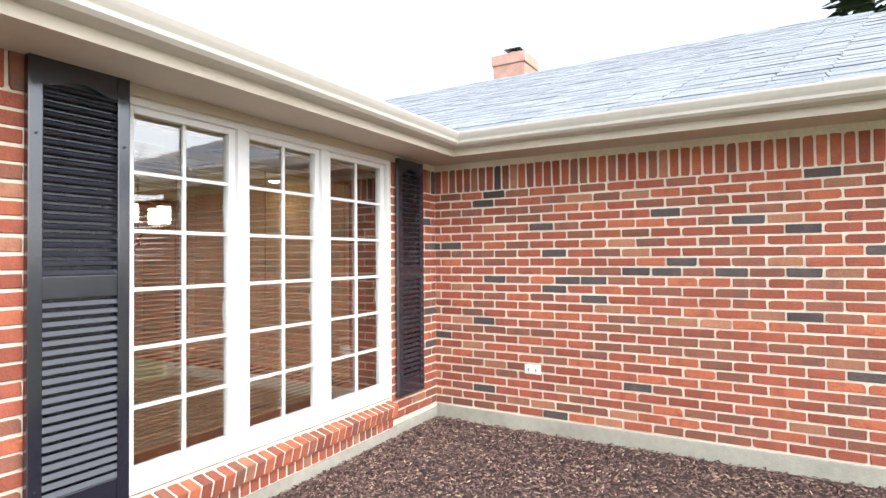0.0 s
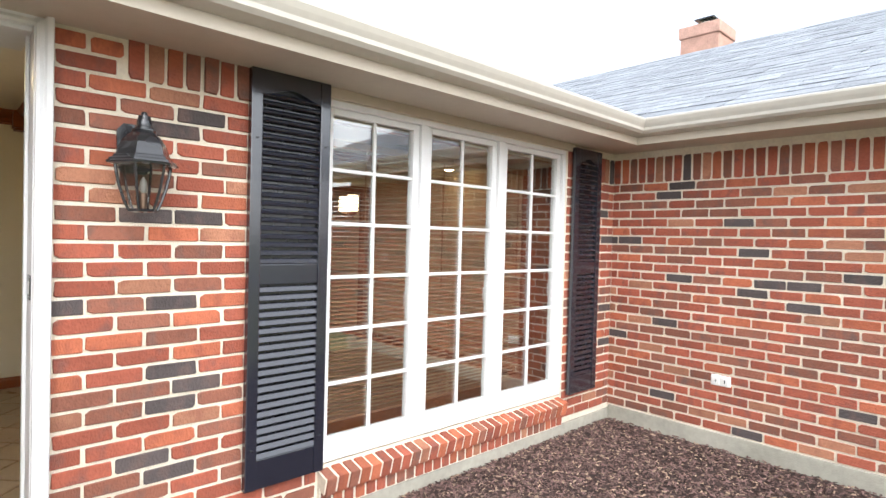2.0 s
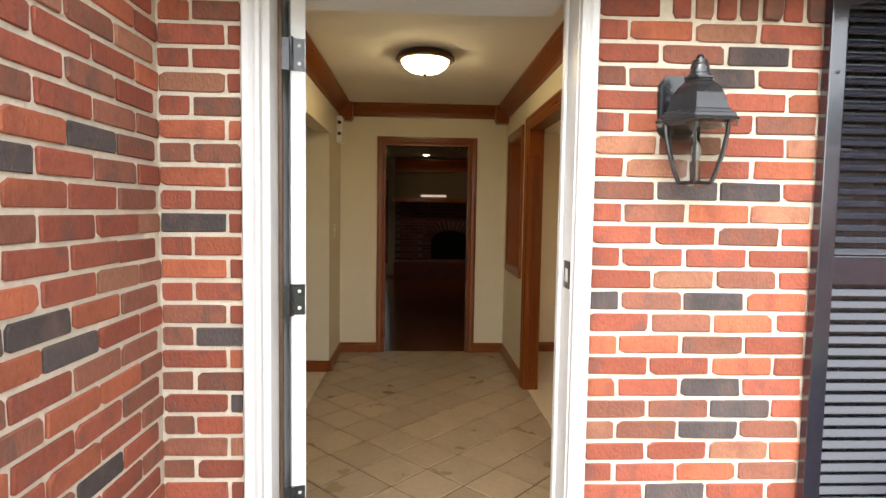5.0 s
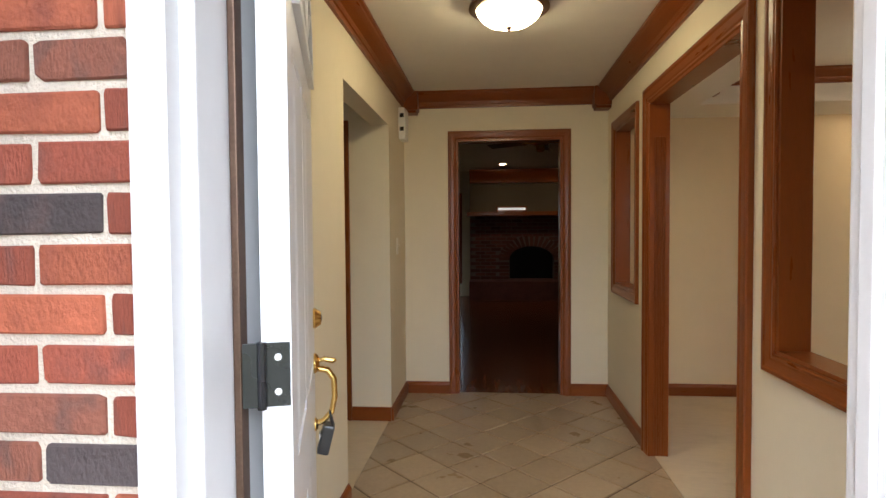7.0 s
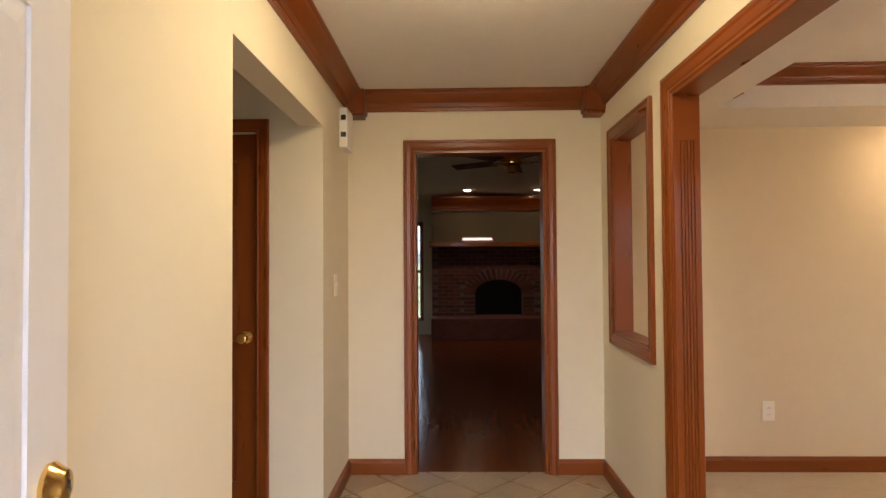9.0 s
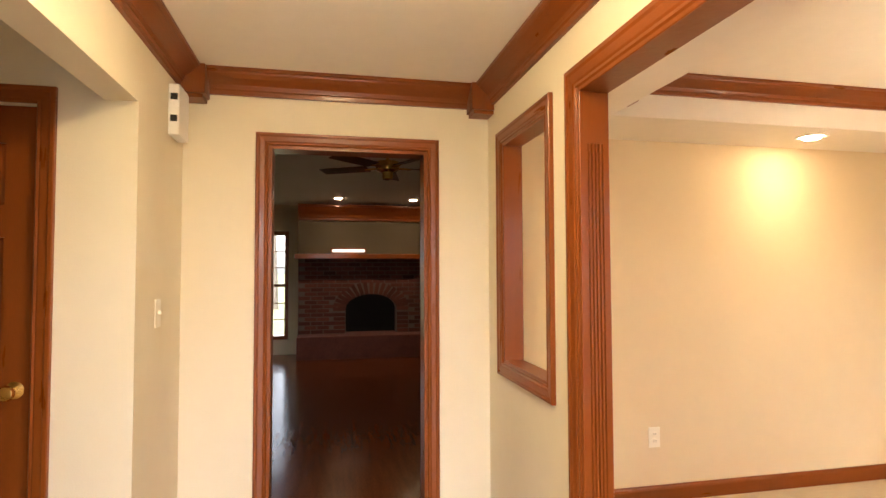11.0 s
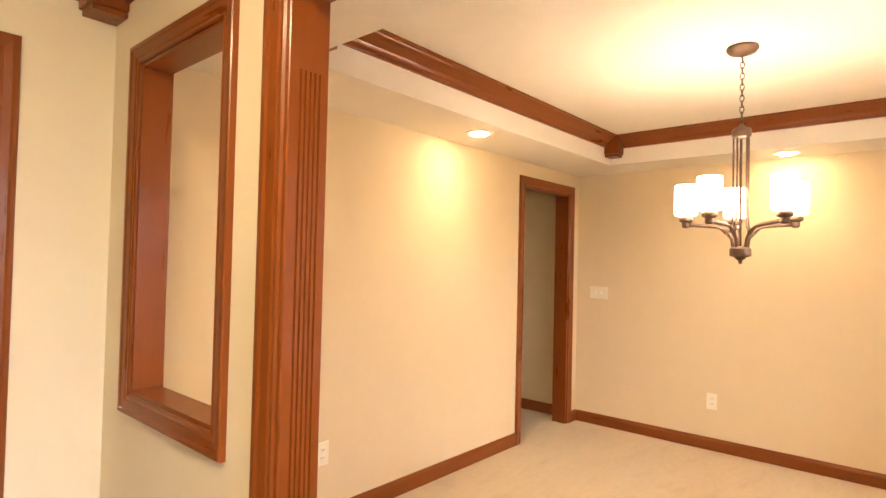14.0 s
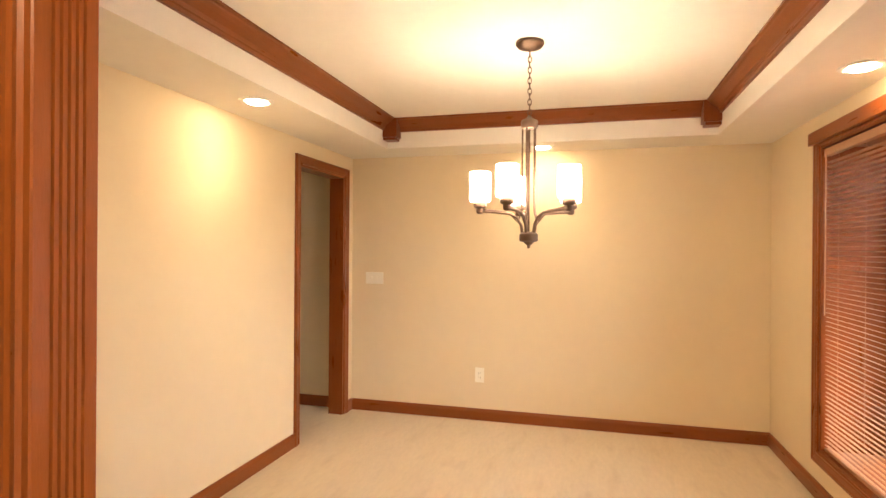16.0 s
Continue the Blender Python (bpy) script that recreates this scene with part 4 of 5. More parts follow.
part("finial", lathe(bmesh.new(), [(0.013, -0.126), (0.014, -0.132), (0.008, -0.14), (0.006, -0.148), (0.002, -0.15)], 14), BRONZE, dome, "", True)

# ---- dining room ----
cased("trim_dining_door", (0, YB, 0), (1, 0, 0), (0, -1, 0), KX0, KX1, 0.0, 1.99, "stained wooden casing of the dining room doorway")
dl = tagged(new("trim_dining_lining"), "stained wooden lining of the dining room doorway", "door lining", "", "structure")
lined("x", dl, KX0 - 0.001, KX1 + 0.001, YB - 0.003, YB + 0.123, 0, 1.991, 0.018, "y")
crown_tray = tagged(new("crown_moulding_tray"), "stained wooden crown moulding round the tray ceiling", "crown moulding", "", "structure")
CR2 = [(u * 0.78, v * 0.92) for u, v in CROWN]
for p, q, V in (((TX0, TY1, ZT), (TX1, TY1, ZT), (0, -1, 0)), ((TX0, TY0, ZT), (TX1, TY0, ZT), (0, 1, 0)), ((TX0, TY0, ZT), (TX0, TY1, ZT), (1, 0, 0)), ((TX1, TY0, ZT), (TX1, TY1, ZT), (-1, 0, 0))):
    part("crown_run", prism(bmesh.new(), CR2, p, q, (0, 0, -1), V), WOOD_H, crown_tray)
for x, sx in ((TX0, 1), (TX1, -1)):
    for y, sy in ((TY0, 1), (TY1, -1)):
        corner_block(crown_tray, x, y, sx, sy, ZT, 0.165, 0.11)

# inner window trim and blinds
cased("trim_dining_window", (0, YD, 0), (1, 0, 0), (0, 1, 0), IX0, IX1, IZ0, IZ1, "dark stained wooden casing of the dining window", True, category="window casing")
wl_ = tagged(new("trim_window_lining"), "stained wooden lining of the dining window", "window lining", "", "structure")
lined("x", wl_, IX0 - 0.001, IX1 + 0.001, 0.112, YD + 0.003, IZ0 - 0.001, IZ1 + 0.001, 0.016, "y", True)
part("header_board", boxes((IX0 - 0.07, IX1 + 0.07, YD + 0.022, YD + 0.045, IZ1 + 0.01, IZ1 + 0.08), bevel=0.004), WOOD_H, wl_)


def blind(x0, x1, y, z0, z1):
    w = x1 - x0
    root = thing("window_blind", (x0, y, z0), "brown wooden slat blind lowered over the window", "window blind", "blinds in the dining window")
    part("headrail", boxes((0, w, -0.014, 0.022, z1 - z0 - 0.045, z1 - z0 - 0.004), bevel=0.003), BLIND, root)
    part("bottom_rail", boxes((0.004, w - 0.004, -0.012, 0.012, 0.0, 0.018), bevel=0.004), BLIND, root)
    sm = mesh_of("slat", prism(bmesh.new(), [(-0.0115, -0.001), (-0.006, 0.0008), (0.0, 0.0014), (0.006, 0.0008), (0.0115, -0.001), (0.0115, 0.0), (0, 0.0024), (-0.0115, 0.0)], (0.004, 0, 0), (w - 0.004, 0, 0), (0, 0.97, 0.243), (0, -0.243, 0.97)), BLIND)
    n = int((z1 - z0 - 0.075) / 0.0245)
    for k in range(n):
        s = new("slat", sm)
        s.parent = root
        s.location = (0, 0, 0.03 + k * 0.0245)
    for cx in (0.1, w / 2, w - 0.1):
        part("ladder_cord", tube(bmesh.new(), [(cx, -0.013, 0.01), (cx, -0.013, z1 - z0 - 0.03)], 0.001, 5), BLIND, root)
    part("wand", tube(bmesh.new(), [(w - 0.05, 0.03, z1 - z0 - 0.04), (w - 0.05, 0.032, (z1 - z0) * 0.45)], 0.004, 6), BLIND, root)


for a, b in ((IX0 + 0.02, 3.345), (3.352, 4.008), (4.015, IX1 - 0.02)):
    blind(a, b, 0.472, IZ0 + 0.018, IZ1 - 0.018)

# chandelier
CX, CY = 3.95, 2.03
ch = thing("chandelier", (CX, CY, 1.40), "bronze five-arm chandelier with lit white cylinder shades", "chandelier")
T = ZT - 1.40
part("canopy", lathe(bmesh.new(), [(0.065, T - 0.001), (0.067, T - 0.012), (0.055, T - 0.028), (0.03, T - 0.036), (0.008, T - 0.045)], 28), BRONZE, ch, "", True)
links_ = bmesh.new()
zc, n = 0.63, 12
step = (T - 0.045 - zc) / n
for k in range(n):
    pts = []
    for i in range(13):
        a = 2 * math.pi * i / 12
        u, v = 0.0085 * math.cos(a), (step * 0.66) * math.sin(a)
        pts.append((u, 0, zc + step * (k + 0.5) + v) if k % 2 else (0, u, zc + step * (k + 0.5) + v))
    tube(links_, pts, 0.0022, 6)
part("chain", links_, BRONZE, ch)
part("top_hub", lathe(bmesh.new(), [(0.006, 0.63), (0.012, 0.618), (0.036, 0.606), (0.04, 0.598), (0.04, 0.575), (0.034, 0.566), (0.01, 0.562)], 24), BRONZE, ch, "", True)
part("stem", tube(bmesh.new(), [(0, 0, 0.05), (0, 0, 0.57)], 0.0045, 10), BRONZE, ch)
part("bottom_hub", lathe(bmesh.new(), [(0.003, -0.002), (0.008, 0.004), (0.008, 0.014), (0.018, 0.02), (0.024, 0.028), (0.044, 0.034), (0.044, 0.066), (0.036, 0.074), (0.01, 0.078)], 24), BRONZE, ch, "", True)
SHADE = glow("lit_white_glass_shade", (1.0, 0.79, 0.51), 2.3)
for k in range(5):
    a = radians(72 * k + 18.5)
    c, s = math.cos(a), math.sin(a)
    R = lambda r, z: (r * c, r * s, z)
    arm = part("arm", tube(bmesh.new(), [R(0.032, 0.575), R(0.032, 0.25), R(0.035, 0.17)] + [R(0.04 + 0.012 * i, 0.1 + 0.075 * (1 - (1 - i / 7) ** 2)) for i in range(1, 8)] + [R(0.16, 0.178), R(0.2, 0.184), R(0.235, 0.19)], 0.0042, 8), BRONZE, ch, "", True)
    part("lower_arm", tube(bmesh.new(), [R(0.03, 0.07), R(0.036, 0.11), R(0.055, 0.145), R(0.09, 0.165), R(0.15, 0.172), R(0.235, 0.178)], 0.0075, 8), BRONZE, arm, "", True)
    part("cup", lathe(bmesh.new(), [(0.012, 0.165), (0.018, 0.172), (0.018, 0.19), (0.03, 0.196), (0.032, 0.205), (0.03, 0.216), (0.026, 0.222)], 20, R(0.235, 0)), BRONZE, arm, "", True)
    part("shade", lathe(bmesh.new(), [(0.03, 0.222), (0.046, 0.224), (0.051, 0.232), (0.051, 0.362), (0.048, 0.367), (0.046, 0.362), (0.046, 0.24), (0.03, 0.235)], 24, R(0.235, 0)), SHADE, arm, "white glass shade, lit", True)


def downlight(x, y, z, power, blend=0.7, label="white recessed downlight, lit"):
    root = thing("downlight", (x, y, z), label, "downlight", "recessed ceiling downlights")
    part("trim_ring", lathe(bmesh.new(), [(0.058, 0.02), (0.06, -0.004), (0.07, -0.008), (0.086, -0.006), (0.09, -0.001), (0.09, 0.0)], 28), PLASTIC, root, "", True)
    part("lens", lathe(bmesh.new(), [(0.055, -0.002), (0.045, -0.012), (0.02, -0.018), (0.003, -0.019)], 24), glow("lit_downlight", LAMP, 14.0), root, "lit lamp face", True)
    lamp = new("lamp", bpy.data.lights.new("lamp", "SPOT"))
    lamp.data.energy, lamp.data.color, lamp.data.spot_size, lamp.data.spot_blend, lamp.data.shadow_soft_size = power, LAMP, radians(115), blend, 0.04
    lamp.parent = root
    lamp.location = (0, 0, -0.03)


downlight(3.87, 3.45, ZS, 0.55)
downlight(5.52, 2.1, ZS, 1.0)
downlight(3.98, 0.66, ZS, 1.1)

# ---- living room things ----
window_2 = tagged(new("window_2"), "tall gridded living room window in dark wood", "window", "", "structure")
part("window_frame", boxes((-0.35, -0.29, LYB - 0.02, LYB + 0.12, 0.25, 2.05), (0.39, 0.45, LYB - 0.02, LYB + 0.12, 0.25, 2.05), (-0.29, 0.39, LYB - 0.02, LYB + 0.12, 1.98, 2.05), (-0.29, 0.39, LYB - 0.02, LYB + 0.12, 0.25, 0.31), (-0.29, 0.39, LYB + 0.02, LYB + 0.07, 1.12, 1.17), bevel=0.004), WOOD, window_2)
wp = part("pane", boxes((-0.29, 0.39, LYB + 0.05, LYB + 0.054, 0.31, 1.98)), GLASS, window_2)
wp.visible_shadow = False
for x in (-0.06, 0.16):
    part("muntin", boxes((x - 0.008, x + 0.008, LYB + 0.035, LYB + 0.049, 0.31, 1.98)), WOOD, window_2)
for z in (0.58, 0.85, 1.44, 1.71):
    part("muntin", boxes((-0.29, 0.39, LYB + 0.036, LYB + 0.0488, z - 0.008, z + 0.008)), WOOD, window_2)

FX0, FX1, FY, FC = 0.62, 2.98, LYB - 0.32, 1.8
fp = thing("fireplace", (FC, FY, 0.0), "dark red brick fireplace with arched opening and wooden mantel", "fireplace")
FBRICK = mat("dark_hearth_brick", (0.12, 0.04, 0.03), 0.9, vary=0.3, scale=8, bump=0.5, bump_scale=90, per_object=0.35)
bm = bmesh.new()
half = 0.42
pts = [(FX0 - FC, 0.36), (-half, 0.36), (-half, 0.76)] + [(half * math.cos(math.pi * (1 - k / 12)), 0.76 + 0.24 * math.sin(math.pi * k / 12)) for k in range(1, 12)] + [(half, 0.76), (half, 0.36), (FX1 - FC, 0.36), (FX1 - FC, 1.58), (FX0 - FC, 1.58)]
prism(bm, pts, (0, 0, 0), (0, 0.3, 0), (1, 0, 0), (0, 0, 1))
part("breast", bm, mat("grey_hearth_mortar", (0.16, 0.12, 0.1), 0.95, vary=0.2), fp, "mortar of the brick breast")
part("firebox", boxes((-half - 0.02, half + 0.02, 0.26, 0.3, 0.3, 1.2)), mat("soot", (0.008, 0.008, 0.008), 0.95), fp, "sooty black firebox")
part("hearth", boxes((FX0 - FC, FX1 - FC, -0.42, 0.3, 0.0, 0.36), bevel=0.01), FBRICK, fp, "raised brick hearth")
mantel = part("mantel_shelf", boxes((FX0 - FC - 0.05, FX1 - FC + 0.05, -0.2, 0.3, 1.58, 1.66), bevel=0.008), WOOD_H, fp)
part("overmantel", boxes((FX0 - FC, FX1 - FC, 0.0, 0.3, 1.664, 2.2)), mat("olive_panel_paint", (0.12, 0.095, 0.06), 0.7, vary=0.05), fp, "painted panel above the mantel")
part("cornice", prism(bmesh.new(), [(u * 2.1, v * 2.0) for u, v in CROWN], (FX0 - FC, 0.0, 2.46), (FX1 - FC, 0.0, 2.46), (0, 0, -1), (0, -1, 0)), WOOD_H, fp)
bmesh_b = mesh_of("brick", boxes((-0.094, 0.094, -0.008, 0.004, -0.028, 0.028)), FBRICK)
for r in range(18):
    z = 0.36 + 0.034 + r * COURSE
    x = FX0 - FC + 0.1 + (0.1 if r % 2 else 0)
    while x < FX1 - FC - 0.09:
        inside = abs(x) < half + 0.22 and z < 0.76 or (x * x / (half + 0.22) ** 2 + ((z - 0.76) / 0.45) ** 2) < 1
        if not inside:
            b = new("brick", bmesh_b)
            b.parent = fp
            b.location = (x, 0, z)
        x += BRICK
vb = mesh_of("arch_brick", boxes((-0.03, 0.03, -0.012, 0.004, -0.1, 0.1)), FBRICK)
for k in range(19):
    a = math.pi * k / 18
    b = new("arch_brick", vb)
    b.parent = fp
    b.location, b.rotation_euler = ((half + 0.1) * math.cos(a), 0, 0.76 + 0.34 * math.sin(a)), (0, math.pi / 2 - a, 0)
for sx in (-1, 1):
    for k in range(5):
        b = new("brick", bmesh_b)
        b.parent = fp
        b.location = (sx * (half + 0.1), 0, 0.394 + k * COURSE)
# Glowing bar and box, added for a bright white strip of unknown source.
strip = thing("mantel_glow_bar", (1.42, FY - 0.1, 1.66), "small glowing white bar in an added wooden box on the mantel", "strip light")
part("box", boxes((-0.29, 0.29, -0.03, 0.05, 0.0, 0.1), bevel=0.004), WOOD_H, strip)
part("diffuser", boxes((-0.26, 0.26, -0.036, -0.031, 0.03, 0.075)), glow("white_bar_glow", (1.0, 0.9, 0.75), 0.12), strip, "glowing white bar")

fan = thing("ceiling_fan", (1.6, 5.7, LZC), "ceiling fan with brass motor and dark wooden blades", "ceiling fan")
part("downrod", tube(bmesh.new(), [(0, 0, 0), (0, 0, -0.14)], 0.014), BRASS, fan)
part("canopy", lathe(bmesh.new(), [(0.07, -0.001), (0.06, -0.03), (0.02, -0.05)], 20), BRASS, fan, "", True)
part("motor", lathe(bmesh.new(), [(0.03, -0.12), (0.1, -0.135), (0.11, -0.17), (0.1, -0.21), (0.05, -0.23), (0.045, -0.29), (0.01, -0.3)], 24), BRASS, fan, "", True)
for k in range(5):
    a = 2 * math.pi * k / 5 + 0.12
    bm = boxes((0.19, 0.66, -0.065, 0.065, -0.004, 0.004), bevel=0.003)
    bmesh.ops.transform(bm, matrix=Matrix.Translation((0, 0, -0.185)) @ Matrix.Rotation(a, 4, "Z") @ Matrix.Rotation(radians(11), 4, "X"), verts=bm.verts[:])
    bl = part("blade", bm, mat("walnut_blade", (0.07, 0.03, 0.015), 0.4, vary=0.2), fan)
    part("blade_iron", tube(bmesh.new(), [(0.09 * math.cos(a), 0.09 * math.sin(a), -0.19), (0.22 * math.cos(a), 0.22 * math.sin(a), -0.192)], 0.009, 6), BRASS, bl)
downlight(1.24, 9.3, LZC, 0.8)
downlight(2.4, 9.3, LZC, 0.8)

# ---- pieces: bricks, tiles, shingles, mulch ----
brng = random.Random(21)


def brick_mesh(material, seed, ln=0.19, h=0.0545, d=0.007):
    r = random.Random(seed)
    j = lambda s: r.uniform(-s, s)
    ring = []
    for sx, sz in ((-1, -1), (1, -1), (1, 1), (-1, 1)):
        rx, rz_ = (r.uniform(0.008, 0.02), r.uniform(0.004, 0.012)) if r.random() < 0.25 else (r.uniform(0.002, 0.006), r.uniform(0.002, 0.005))
        p, q = (sx * (ln / 2 + j(0.002)), sz * (h / 2 - rz_)), (sx * (ln / 2 - rx), sz * (h / 2 + j(0.0015)))
        ring += [p, q] if sx * sz > 0 else [q, p]
    n = len(ring)
    back = [(x, 0.01, z) for x, z in ring]
    mid = [(x, -d + 0.003 + j(0.001), z) for x, z in ring]
    face = [(x - math.copysign(0.003, x), -d + j(0.0008), z - math.copysign(0.0025, z)) for x, z in ring]
    vs = back + mid + face
    fs = [(a + i, a + (i + 1) % n, b + (i + 1) % n, b + i) for a, b in ((0, n), (n, 2 * n)) for i in range(n)] + [tuple(range(2 * n, 3 * n))]
    me = bpy.data.meshes.new("brick")
    me.from_pydata(vs, [], fs)
    me.materials.append(material)
    me.update()
    return me


BM = [[brick_mesh(m, 10 * i + k) for k in range(7)] for i, m in enumerate(BRICK_BITS)]


def choose():
    q = brng.random()
    return 0 if q < 0.47 else 1 if q < 0.66 else 2 if q < 0.92 else 4 if q < 0.98 else 3


def lay(wall, rz, origin, a0, a1, ztop, rows, phase, darks=(), holes=(), keep=(-99, 99)):
    """Courses of bricks down from ztop; those with a place along the wall outside keep are joined."""
    turn = Matrix.Rotation(radians(rz), 4, "Z")
    O = Matrix.Translation(origin) @ turn
    rest = [([], [], []) for _ in BRICK_BITS]
    for k in range(rows):
        z = ztop - COURSE * (k + 0.5)
        x = phase + (BRICK / 2 if k % 2 else 0)
        x -= BRICK * (math.ceil((x - a0) / BRICK) + 1)
        while x < a1:
            spans = [(max(x, a0), min(x + BRICK, a1))]
            for h0, h1, hz0, hz1 in holes:
                if hz0 < z < hz1:
                    spans = [(p, q) for s0, s1 in spans for p, q in ((s0, min(s1, h0)), (max(s0, h1), s1))]
            for s0, s1 in spans:
                if s1 - s0 < 0.035:
                    continue
                c, w = (s0 + s1) / 2, s1 - s0 - 0.0125
                dark = any(abs(z - dz) < COURSE / 2 and abs(c - dx) < 0.1 for dx, dz in darks)
                i = 3 if dark else choose()
                me = BM[i][brng.randrange(7)]
                m = O @ Matrix.Translation((c + brng.uniform(-0.002, 0.002), brng.uniform(-0.0015, 0.0015), z + brng.uniform(-0.0015, 0.0015))) @ Matrix.Rotation(brng.uniform(-0.007, 0.007), 4, "Y") @ Matrix.Diagonal((w / 0.19, 1, 1, 1))
                if keep[0] <= c <= keep[1]:
                    b = new("brick", me)
                    b.parent = wall
                    b.matrix_basis = m
                else:
                    vs, fs, ms = rest[0]
                    n = len(vs)
                    vs.extend(m @ v.co for v in me.vertices)
                    fs.extend(tuple(n + q for q in p.vertices) for p in me.polygons)
                    ms.extend([i] * len(me.polygons))
            x += BRICK
    vs, fs, ms = rest[0]
    if vs:
        me = bpy.data.meshes.new("far_bricks")
        me.from_pydata(vs, [], fs)
        for m in BRICK_BITS:
            me.materials.append(m)
        me.polygons.foreach_set("material_index", ms)
        ob = new("far_bricks", me)
        ob.parent = wall
        tagged(ob, "", "", "", "stuff")


SM = [[brick_mesh(m, 70 + i, 0.19) for i in range(3)] for m in BRICK_BITS]


def soldiers(wall, rz, origin, a0, a1, zbot, ztop):
    O = Matrix.Translation(origin) @ Matrix.Rotation(radians(rz), 4, "Z")
    n = int((a1 - a0) / 0.069)
    for k in range(n):
        c = a0 + (k + 0.5) * (a1 - a0) / n
        i = choose()
        b = new("soldier_brick", SM[i][k % 3])
        b.parent = wall
        out = brng.choice((-0.001, -0.003, -0.006, -0.014)) if k % 2 == 0 and rz == 0 else brng.uniform(-0.003, 0.001)
        b.matrix_basis = O @ Matrix.Translation((c, out, (zbot + ztop) / 2)) @ Matrix.Rotation(radians(90) + brng.uniform(-0.01, 0.01), 4, "Y") @ Matrix.Diagonal(((ztop - zbot) / 0.2, 1, 1, 1))


ZA = 1.968
z_of = lambda k: ZA - COURSE * (16.5 - k)
FD = [(2.02, z_of(0)), (2.115, z_of(-1)), (2.01, z_of(-2)), (2.02, z_of(4)), (1.95, z_of(9)), (2.15, z_of(9)), (2.16, z_of(15)), (2.05, z_of(14)), (1.93, z_of(-5)), (2.05, z_of(-6))]
lay(wall_front, 0, (0, 0, 0), DX1, WX0 - 0.012, ZA, 28, 1.922, FD)
lay(wall_front, 0, (0, 0, 0), DX1, 1.84, ZA + COURSE * 2, 2, 1.922)
soldiers(wall_front, 0, (0, 0, 0), 1.845, 2.33, ZA, ZA + 0.2)
lay(wall_front, 0, (0, 0, 0), XS, DX0, ZA + COURSE * 2 + 0.018, 30, 0.43, [(0.38, 1.33), (0.55, 0.8)])
lay(wall_front, 0, (0, 0, 0), WX1 + 0.012, XW, 1.868, 26, 4.8, [(5.2, 1.6), (5.25, 0.62), (5.2, 0.9)])
soldiers(wall_front, 0, (0, 0, 0), WX1 + 0.012, XW, 1.868, 2.068)
WD = [(-0.43, 1.77), (-0.63, 1.82), (-0.94, 1.53), (-1.03, 1.34), (-0.53, 1.15), (-1.13, 1.16), (-1.33, 1.15), (-1.03, 1.09), (-1.64, 1.21), (-1.81, 1.22), (-1.92, 1.28), (-2.21, 1.22), (-2.58, 1.22), (-2.58, 1.47), (-2.39, 1.59), (-1.92, 1.65), (-2.76, 1.84), (-0.11, 1.4), (-0.43, 0.82), (-1.72, 0.41), (-0.51, 0.26), (-1.12, 0.15), (-2.96, 0.62), (-2.67, 0.92), (-0.11, 0.69)]
lay(wall_wing, -90, (XW, 0, 0), 0.0, 4.4, 1.868, 26, 0.06, [(-y, z) for y, z in WD], (), (0.0, 2.25))
soldiers(wall_wing, -90, (XW, 0, 0), 0.0, 4.4, 1.868, 2.068)
lay(wall_side, 90, (XS, 0, 0), -1.5, 0.0, 2.12, 30, -0.03, [(-0.57, 1.49), (-0.25, 1.545), (-0.5, 1.13), (-0.38, 1.065), (-0.25, 0.73), (-0.64, 1.13)])

# sloped rowlock sill under the window
sill = tagged(new("brick_sill"), "sloped red brick rowlock sill under the window", "window sill", "", "structure")
n = 30
for k in range(n):
    i = choose()
    me = SM[i][k % 3]
    b = new("sill_brick", me)
    b.parent = sill
    c = WX0 + (k + 0.5) * (WX1 - WX0) / n
    bm_key = "sill%d" % i
    b.data = bpy.data.meshes.get(bm_key) or mesh_of(bm_key, box(bmesh.new(), -0.0265, 0.0265, -0.08, 0.05, -0.047, 0.047, bevel=0.007), BRICK_BITS[i])
    b.matrix_basis = Matrix.Translation((c, 0.0, 0.207 + brng.uniform(-0.003, 0.003))) @ Matrix.Rotation(radians(14) + brng.uniform(-0.02, 0.02), 4, "X") @ Matrix.Rotation(brng.uniform(-0.02, 0.02), 4, "Y")
for k in range(n):
    i = choose()
    key = "header%d" % i
    b = new("sill_brick", bpy.data.meshes.get(key) or mesh_of(key, box(bmesh.new(), -0.0265, 0.0265, -0.025, 0.03, -0.046, 0.046, bevel=0.006), BRICK_BITS[i]))
    b.parent = sill
    b.matrix_basis = Matrix.Translation((WX0 + (k + 0.5) * (WX1 - WX0) / n, -0.006 + brng.uniform(-0.003, 0.002), 0.108)) @ Matrix.Rotation(brng.uniform(-0.02, 0.02), 4, "Y")
slope = boxes((WX0 - 0.002, WX1 + 0.002, -0.072, 0.05, -0.041, 0.041))
bmesh.ops.transform(slope, matrix=Matrix.Translation((0, 0, 0.207)) @ Matrix.Rotation(radians(14), 4, "X"), verts=slope.verts[:])
part("sill_mortar", slope, MORTAR, sill)
part("sill_bed", boxes((WX0 - 0.004, WX1 + 0.004, -0.024, -0.002, FT, 0.17), (WX0 + 0.002, WX1 - 0.002, -0.056, -0.002, 0.172, 0.2), (WX0 + 0.001, WX1 - 0.001, 0.002, 0.108, 0.141, 0.272)), MORTAR, sill)

# diagonal floor tiles
floor_ob = bpy.data.objects["floor_foyer"]
TS, RX0, RX1, RY0, RY1 = 0.258, XL - 0.018, XR + 0.028, 0.30, YF + 0.036


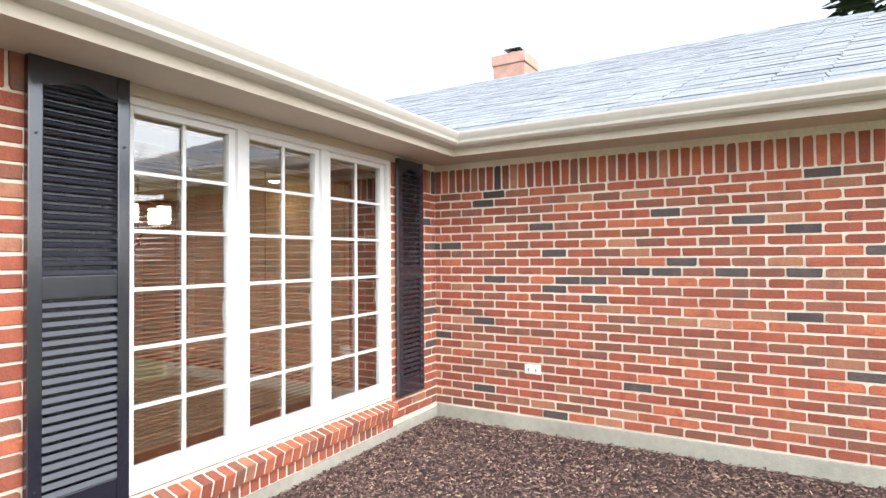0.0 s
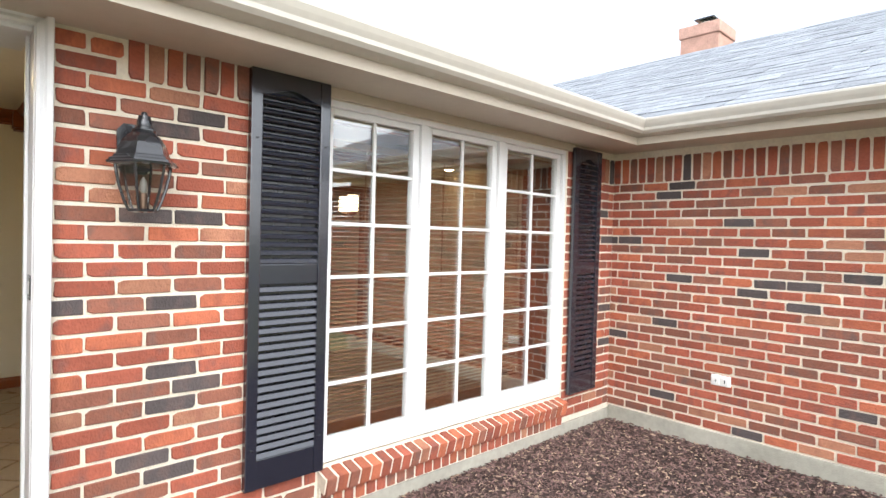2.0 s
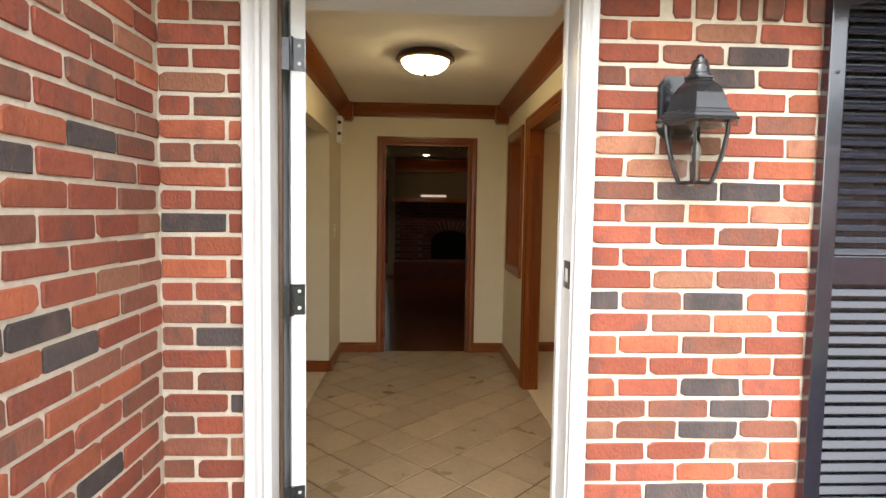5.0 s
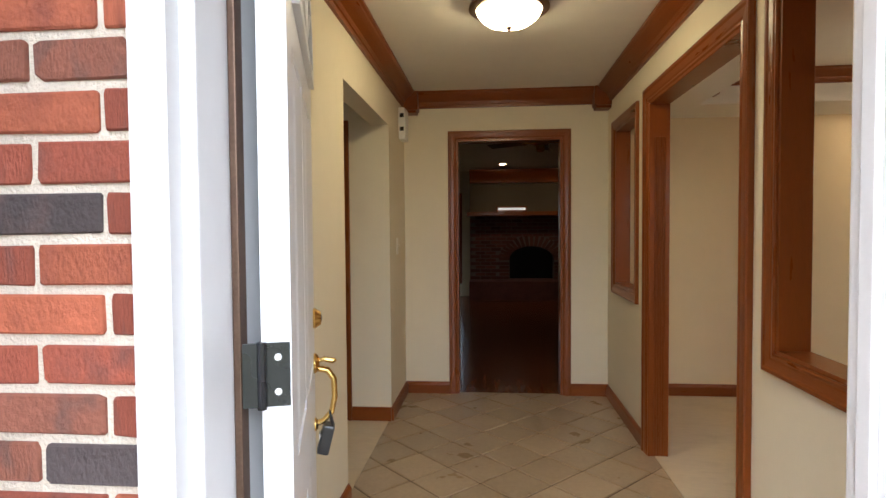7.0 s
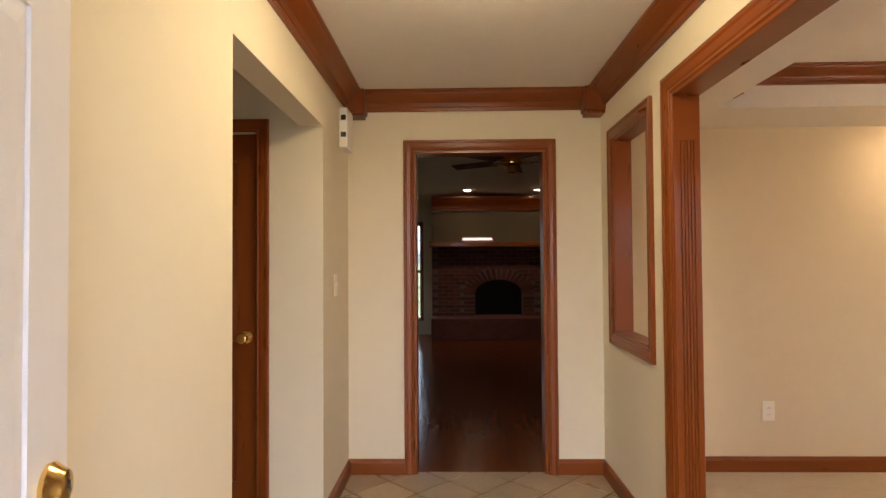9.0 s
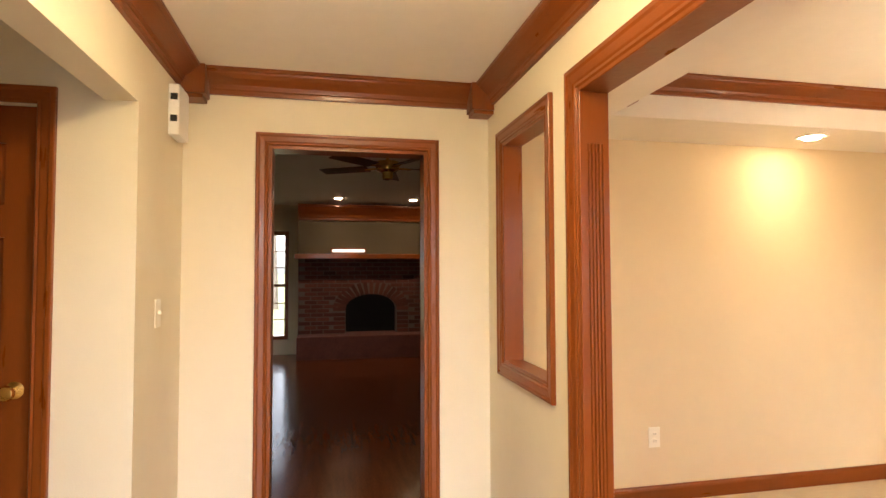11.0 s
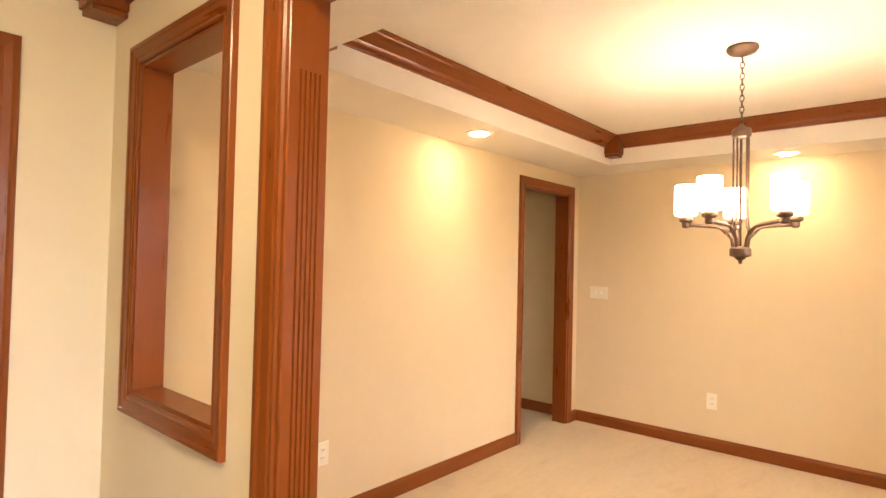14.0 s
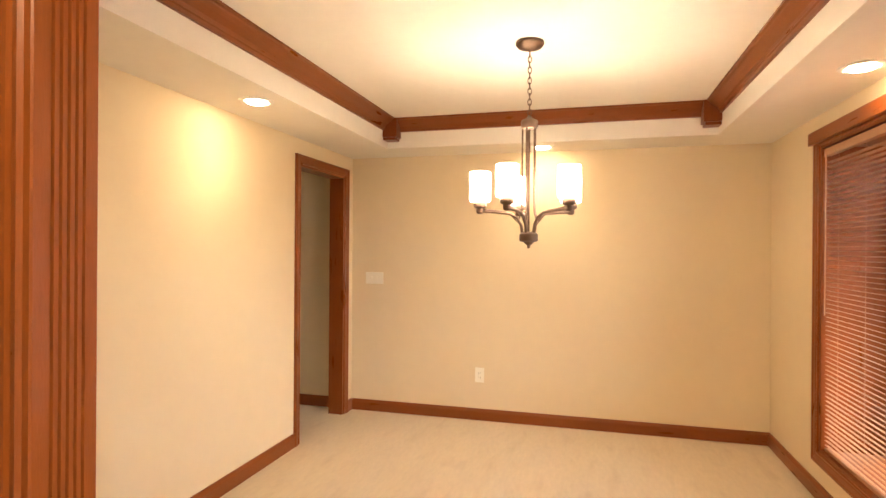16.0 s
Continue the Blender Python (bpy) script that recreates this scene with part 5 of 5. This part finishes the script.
def clipped(poly, axis, lim, sign):
    out = []
    for p, q in zip(poly, poly[1:] + poly[:1]):
        a, b = sign * (p[axis] - lim), sign * (q[axis] - lim)
        if a <= 0:
            out.append(p)
        if a * b < 0:
            t = a / (a - b)
            out.append((p[0] + t * (q[0] - p[0]), p[1] + t * (q[1] - p[1])))
    return out


def tile_mesh(poly):
    bm = bmesh.new()
    cx, cy = sum(p[0] for p in poly) / len(poly), sum(p[1] for p in poly) / len(poly)
    lo = [bm.verts.new((x, y, -0.006)) for x, y in poly]
    md = [bm.verts.new((x, y, 0.0005)) for x, y in poly]
    hi = [bm.verts.new((cx + (x - cx) * 0.975, cy + (y - cy) * 0.975, 0.003)) for x, y in poly]
    n = len(poly)
    for u, v in ((lo, md), (md, hi)):
        for i in range(n):
            bm.faces.new((u[i], u[(i + 1) % n], v[(i + 1) % n], v[i]))
    bm.faces.new(hi)
    bmesh.ops.recalc_face_normals(bm, faces=bm.faces[:])
    return mesh_of("tile", bm, TILE)


hs_ = (TS - 0.011) / math.sqrt(2)
whole = tile_mesh([(hs_, 0), (0, hs_), (-hs_, 0), (0, -hs_)])
pitch = TS * math.sqrt(2)
for i in range(-2, 14):
    for j in range(-2, 26):
        cx, cy = RX0 + 0.1 + i * pitch + (pitch / 2 if j % 2 else 0), RY0 + j * pitch / 2
        poly = [(cx + hs_, cy), (cx, cy + hs_), (cx - hs_, cy), (cx, cy - hs_)]
        cut = poly
        for axis, lim, sign in ((0, RX0, -1), (0, RX1, 1), (1, RY0, -1), (1, RY1, 1)):
            cut = clipped(cut, axis, lim, sign) if len(cut) > 2 else []
        if len(cut) < 3 or sum(a[0] * b[1] - b[0] * a[1] for a, b in zip(cut, cut[1:] + cut[:1])) < 0.002:
            continue
        if cut == poly:
            t = new("tile", whole)
            t.location = (cx, cy, 0)
        else:
            t = new("tile", tile_mesh([(x - cx, y - cy) for x, y in cut]))
            t.location = (cx, cy, 0)
        t.parent = floor_ob

# shingles on the wing's slope
th = math.atan(SL)
shr = random.Random(5)
SMX = []
for k in range(4):
    bm = boxes((0.0, 0.155, -0.148, 0.148, 0.0, 0.008 + 0.003 * (k % 2)))
    for v in bm.verts:
        if v.co.x < 0.01:
            v.co.x += shr.uniform(-0.006, 0.006)
    SMX.append(mesh_of("shingle", bm, SHINGLE))
vs, fs = [], []
Rm = Matrix.Rotation(-th, 4, "Y")
for r in range(30):
    x = ev - 0.02 + r * 0.14 * math.cos(th)
    z = eh + 0.052 + (x - ev) * SL
    y0 = -6.8 + r * 0.14 * math.cos(th) * (3.55 / 3.65)
    y = y0 + (0.15 if r % 2 else 0)
    while y < 6.0:
        if y < -0.3 + (x - ev):
            m = Matrix.Translation((x, y + shr.uniform(-0.004, 0.004), z)) @ Rm @ Matrix.Rotation(radians(1.6), 4, "Y")
            if r < 15 and -5.2 < y < 0.6:
                s = new("shingle", SMX[shr.randrange(4)])
                s.parent = roof_wing
                s.matrix_basis = m
            else:
                me = SMX[shr.randrange(4)]
                nn = len(vs)
                vs.extend(m @ v.co for v in me.vertices)
                fs.extend(tuple(nn + q for q in p.vertices) for p in me.polygons)
        y += 0.302
me = bpy.data.meshes.new("far_shingles")
me.from_pydata(vs, [], fs)
me.materials.append(SHINGLE)
fsh = new("far_shingles", me)
fsh.parent = roof_wing
tagged(fsh, "", "", "", "stuff")

# mulch chips
CHIP = mat("shredded_bark_chip", (0.13, 0.08, 0.07), 0.95, vary=0.35, scale=30, per_object=0.75)
CHIP2 = mat("pale_wood_chip", (0.33, 0.24, 0.17), 0.95, vary=0.3, scale=30, per_object=0.4)
mr = random.Random(9)
vs, fs, ms = [], [], []
for k in range(34000):
    x, y = mr.uniform(2.3, XW - 0.03), -mr.random() ** 1.2 * 3.35 - 0.03
    ln, wd, tk = mr.uniform(0.004, 0.02), mr.uniform(0.0025, 0.007), mr.uniform(0.002, 0.006)
    m = Matrix.Translation((x, y, -0.028 + mr.uniform(0, 0.016))) @ Euler((mr.uniform(-0.6, 0.6), mr.uniform(-0.5, 0.5), mr.uniform(0, 6.3))).to_matrix().to_4x4()
    n = len(vs)
    vs += [m @ Vector(p) for p in ((-ln, -wd * 0.6, 0), (ln * 0.9, -wd, 0), (ln, wd * 0.5, 0), (-ln * 0.8, wd, 0), (-ln * 0.8, -wd * 0.5, tk), (ln * 0.8, -wd * 0.7, tk), (ln * 0.85, wd * 0.3, tk), (-ln * 0.7, wd * 0.7, tk))]
    fs += [tuple(n + q for q in f) for f in ((4, 5, 6, 7), (0, 1, 5, 4), (1, 2, 6, 5), (2, 3, 7, 6), (3, 0, 4, 7))]
    ms += [1 if mr.random() < 0.13 else 0] * 5
me = bpy.data.meshes.new("mulch_chips")
me.from_pydata(vs, [], fs)
me.materials.append(CHIP)
me.materials.append(CHIP2)
me.polygons.foreach_set("material_index", ms)
tagged(new("mulch_chips", me), "loose shredded dark bark chips on the bed", "mulch", "", "stuff")
st = thing("dry_stick", (4.0, -1.35, -0.012), "pale dry stick lying on the mulch", "stick")
part("stick", tube(bmesh.new(), [(-0.1, 0.03, 0.004), (0.0, 0.0, 0.01), (0.12, -0.02, 0.004)], [0.004, 0.006, 0.004], 6), CHIP2, st)
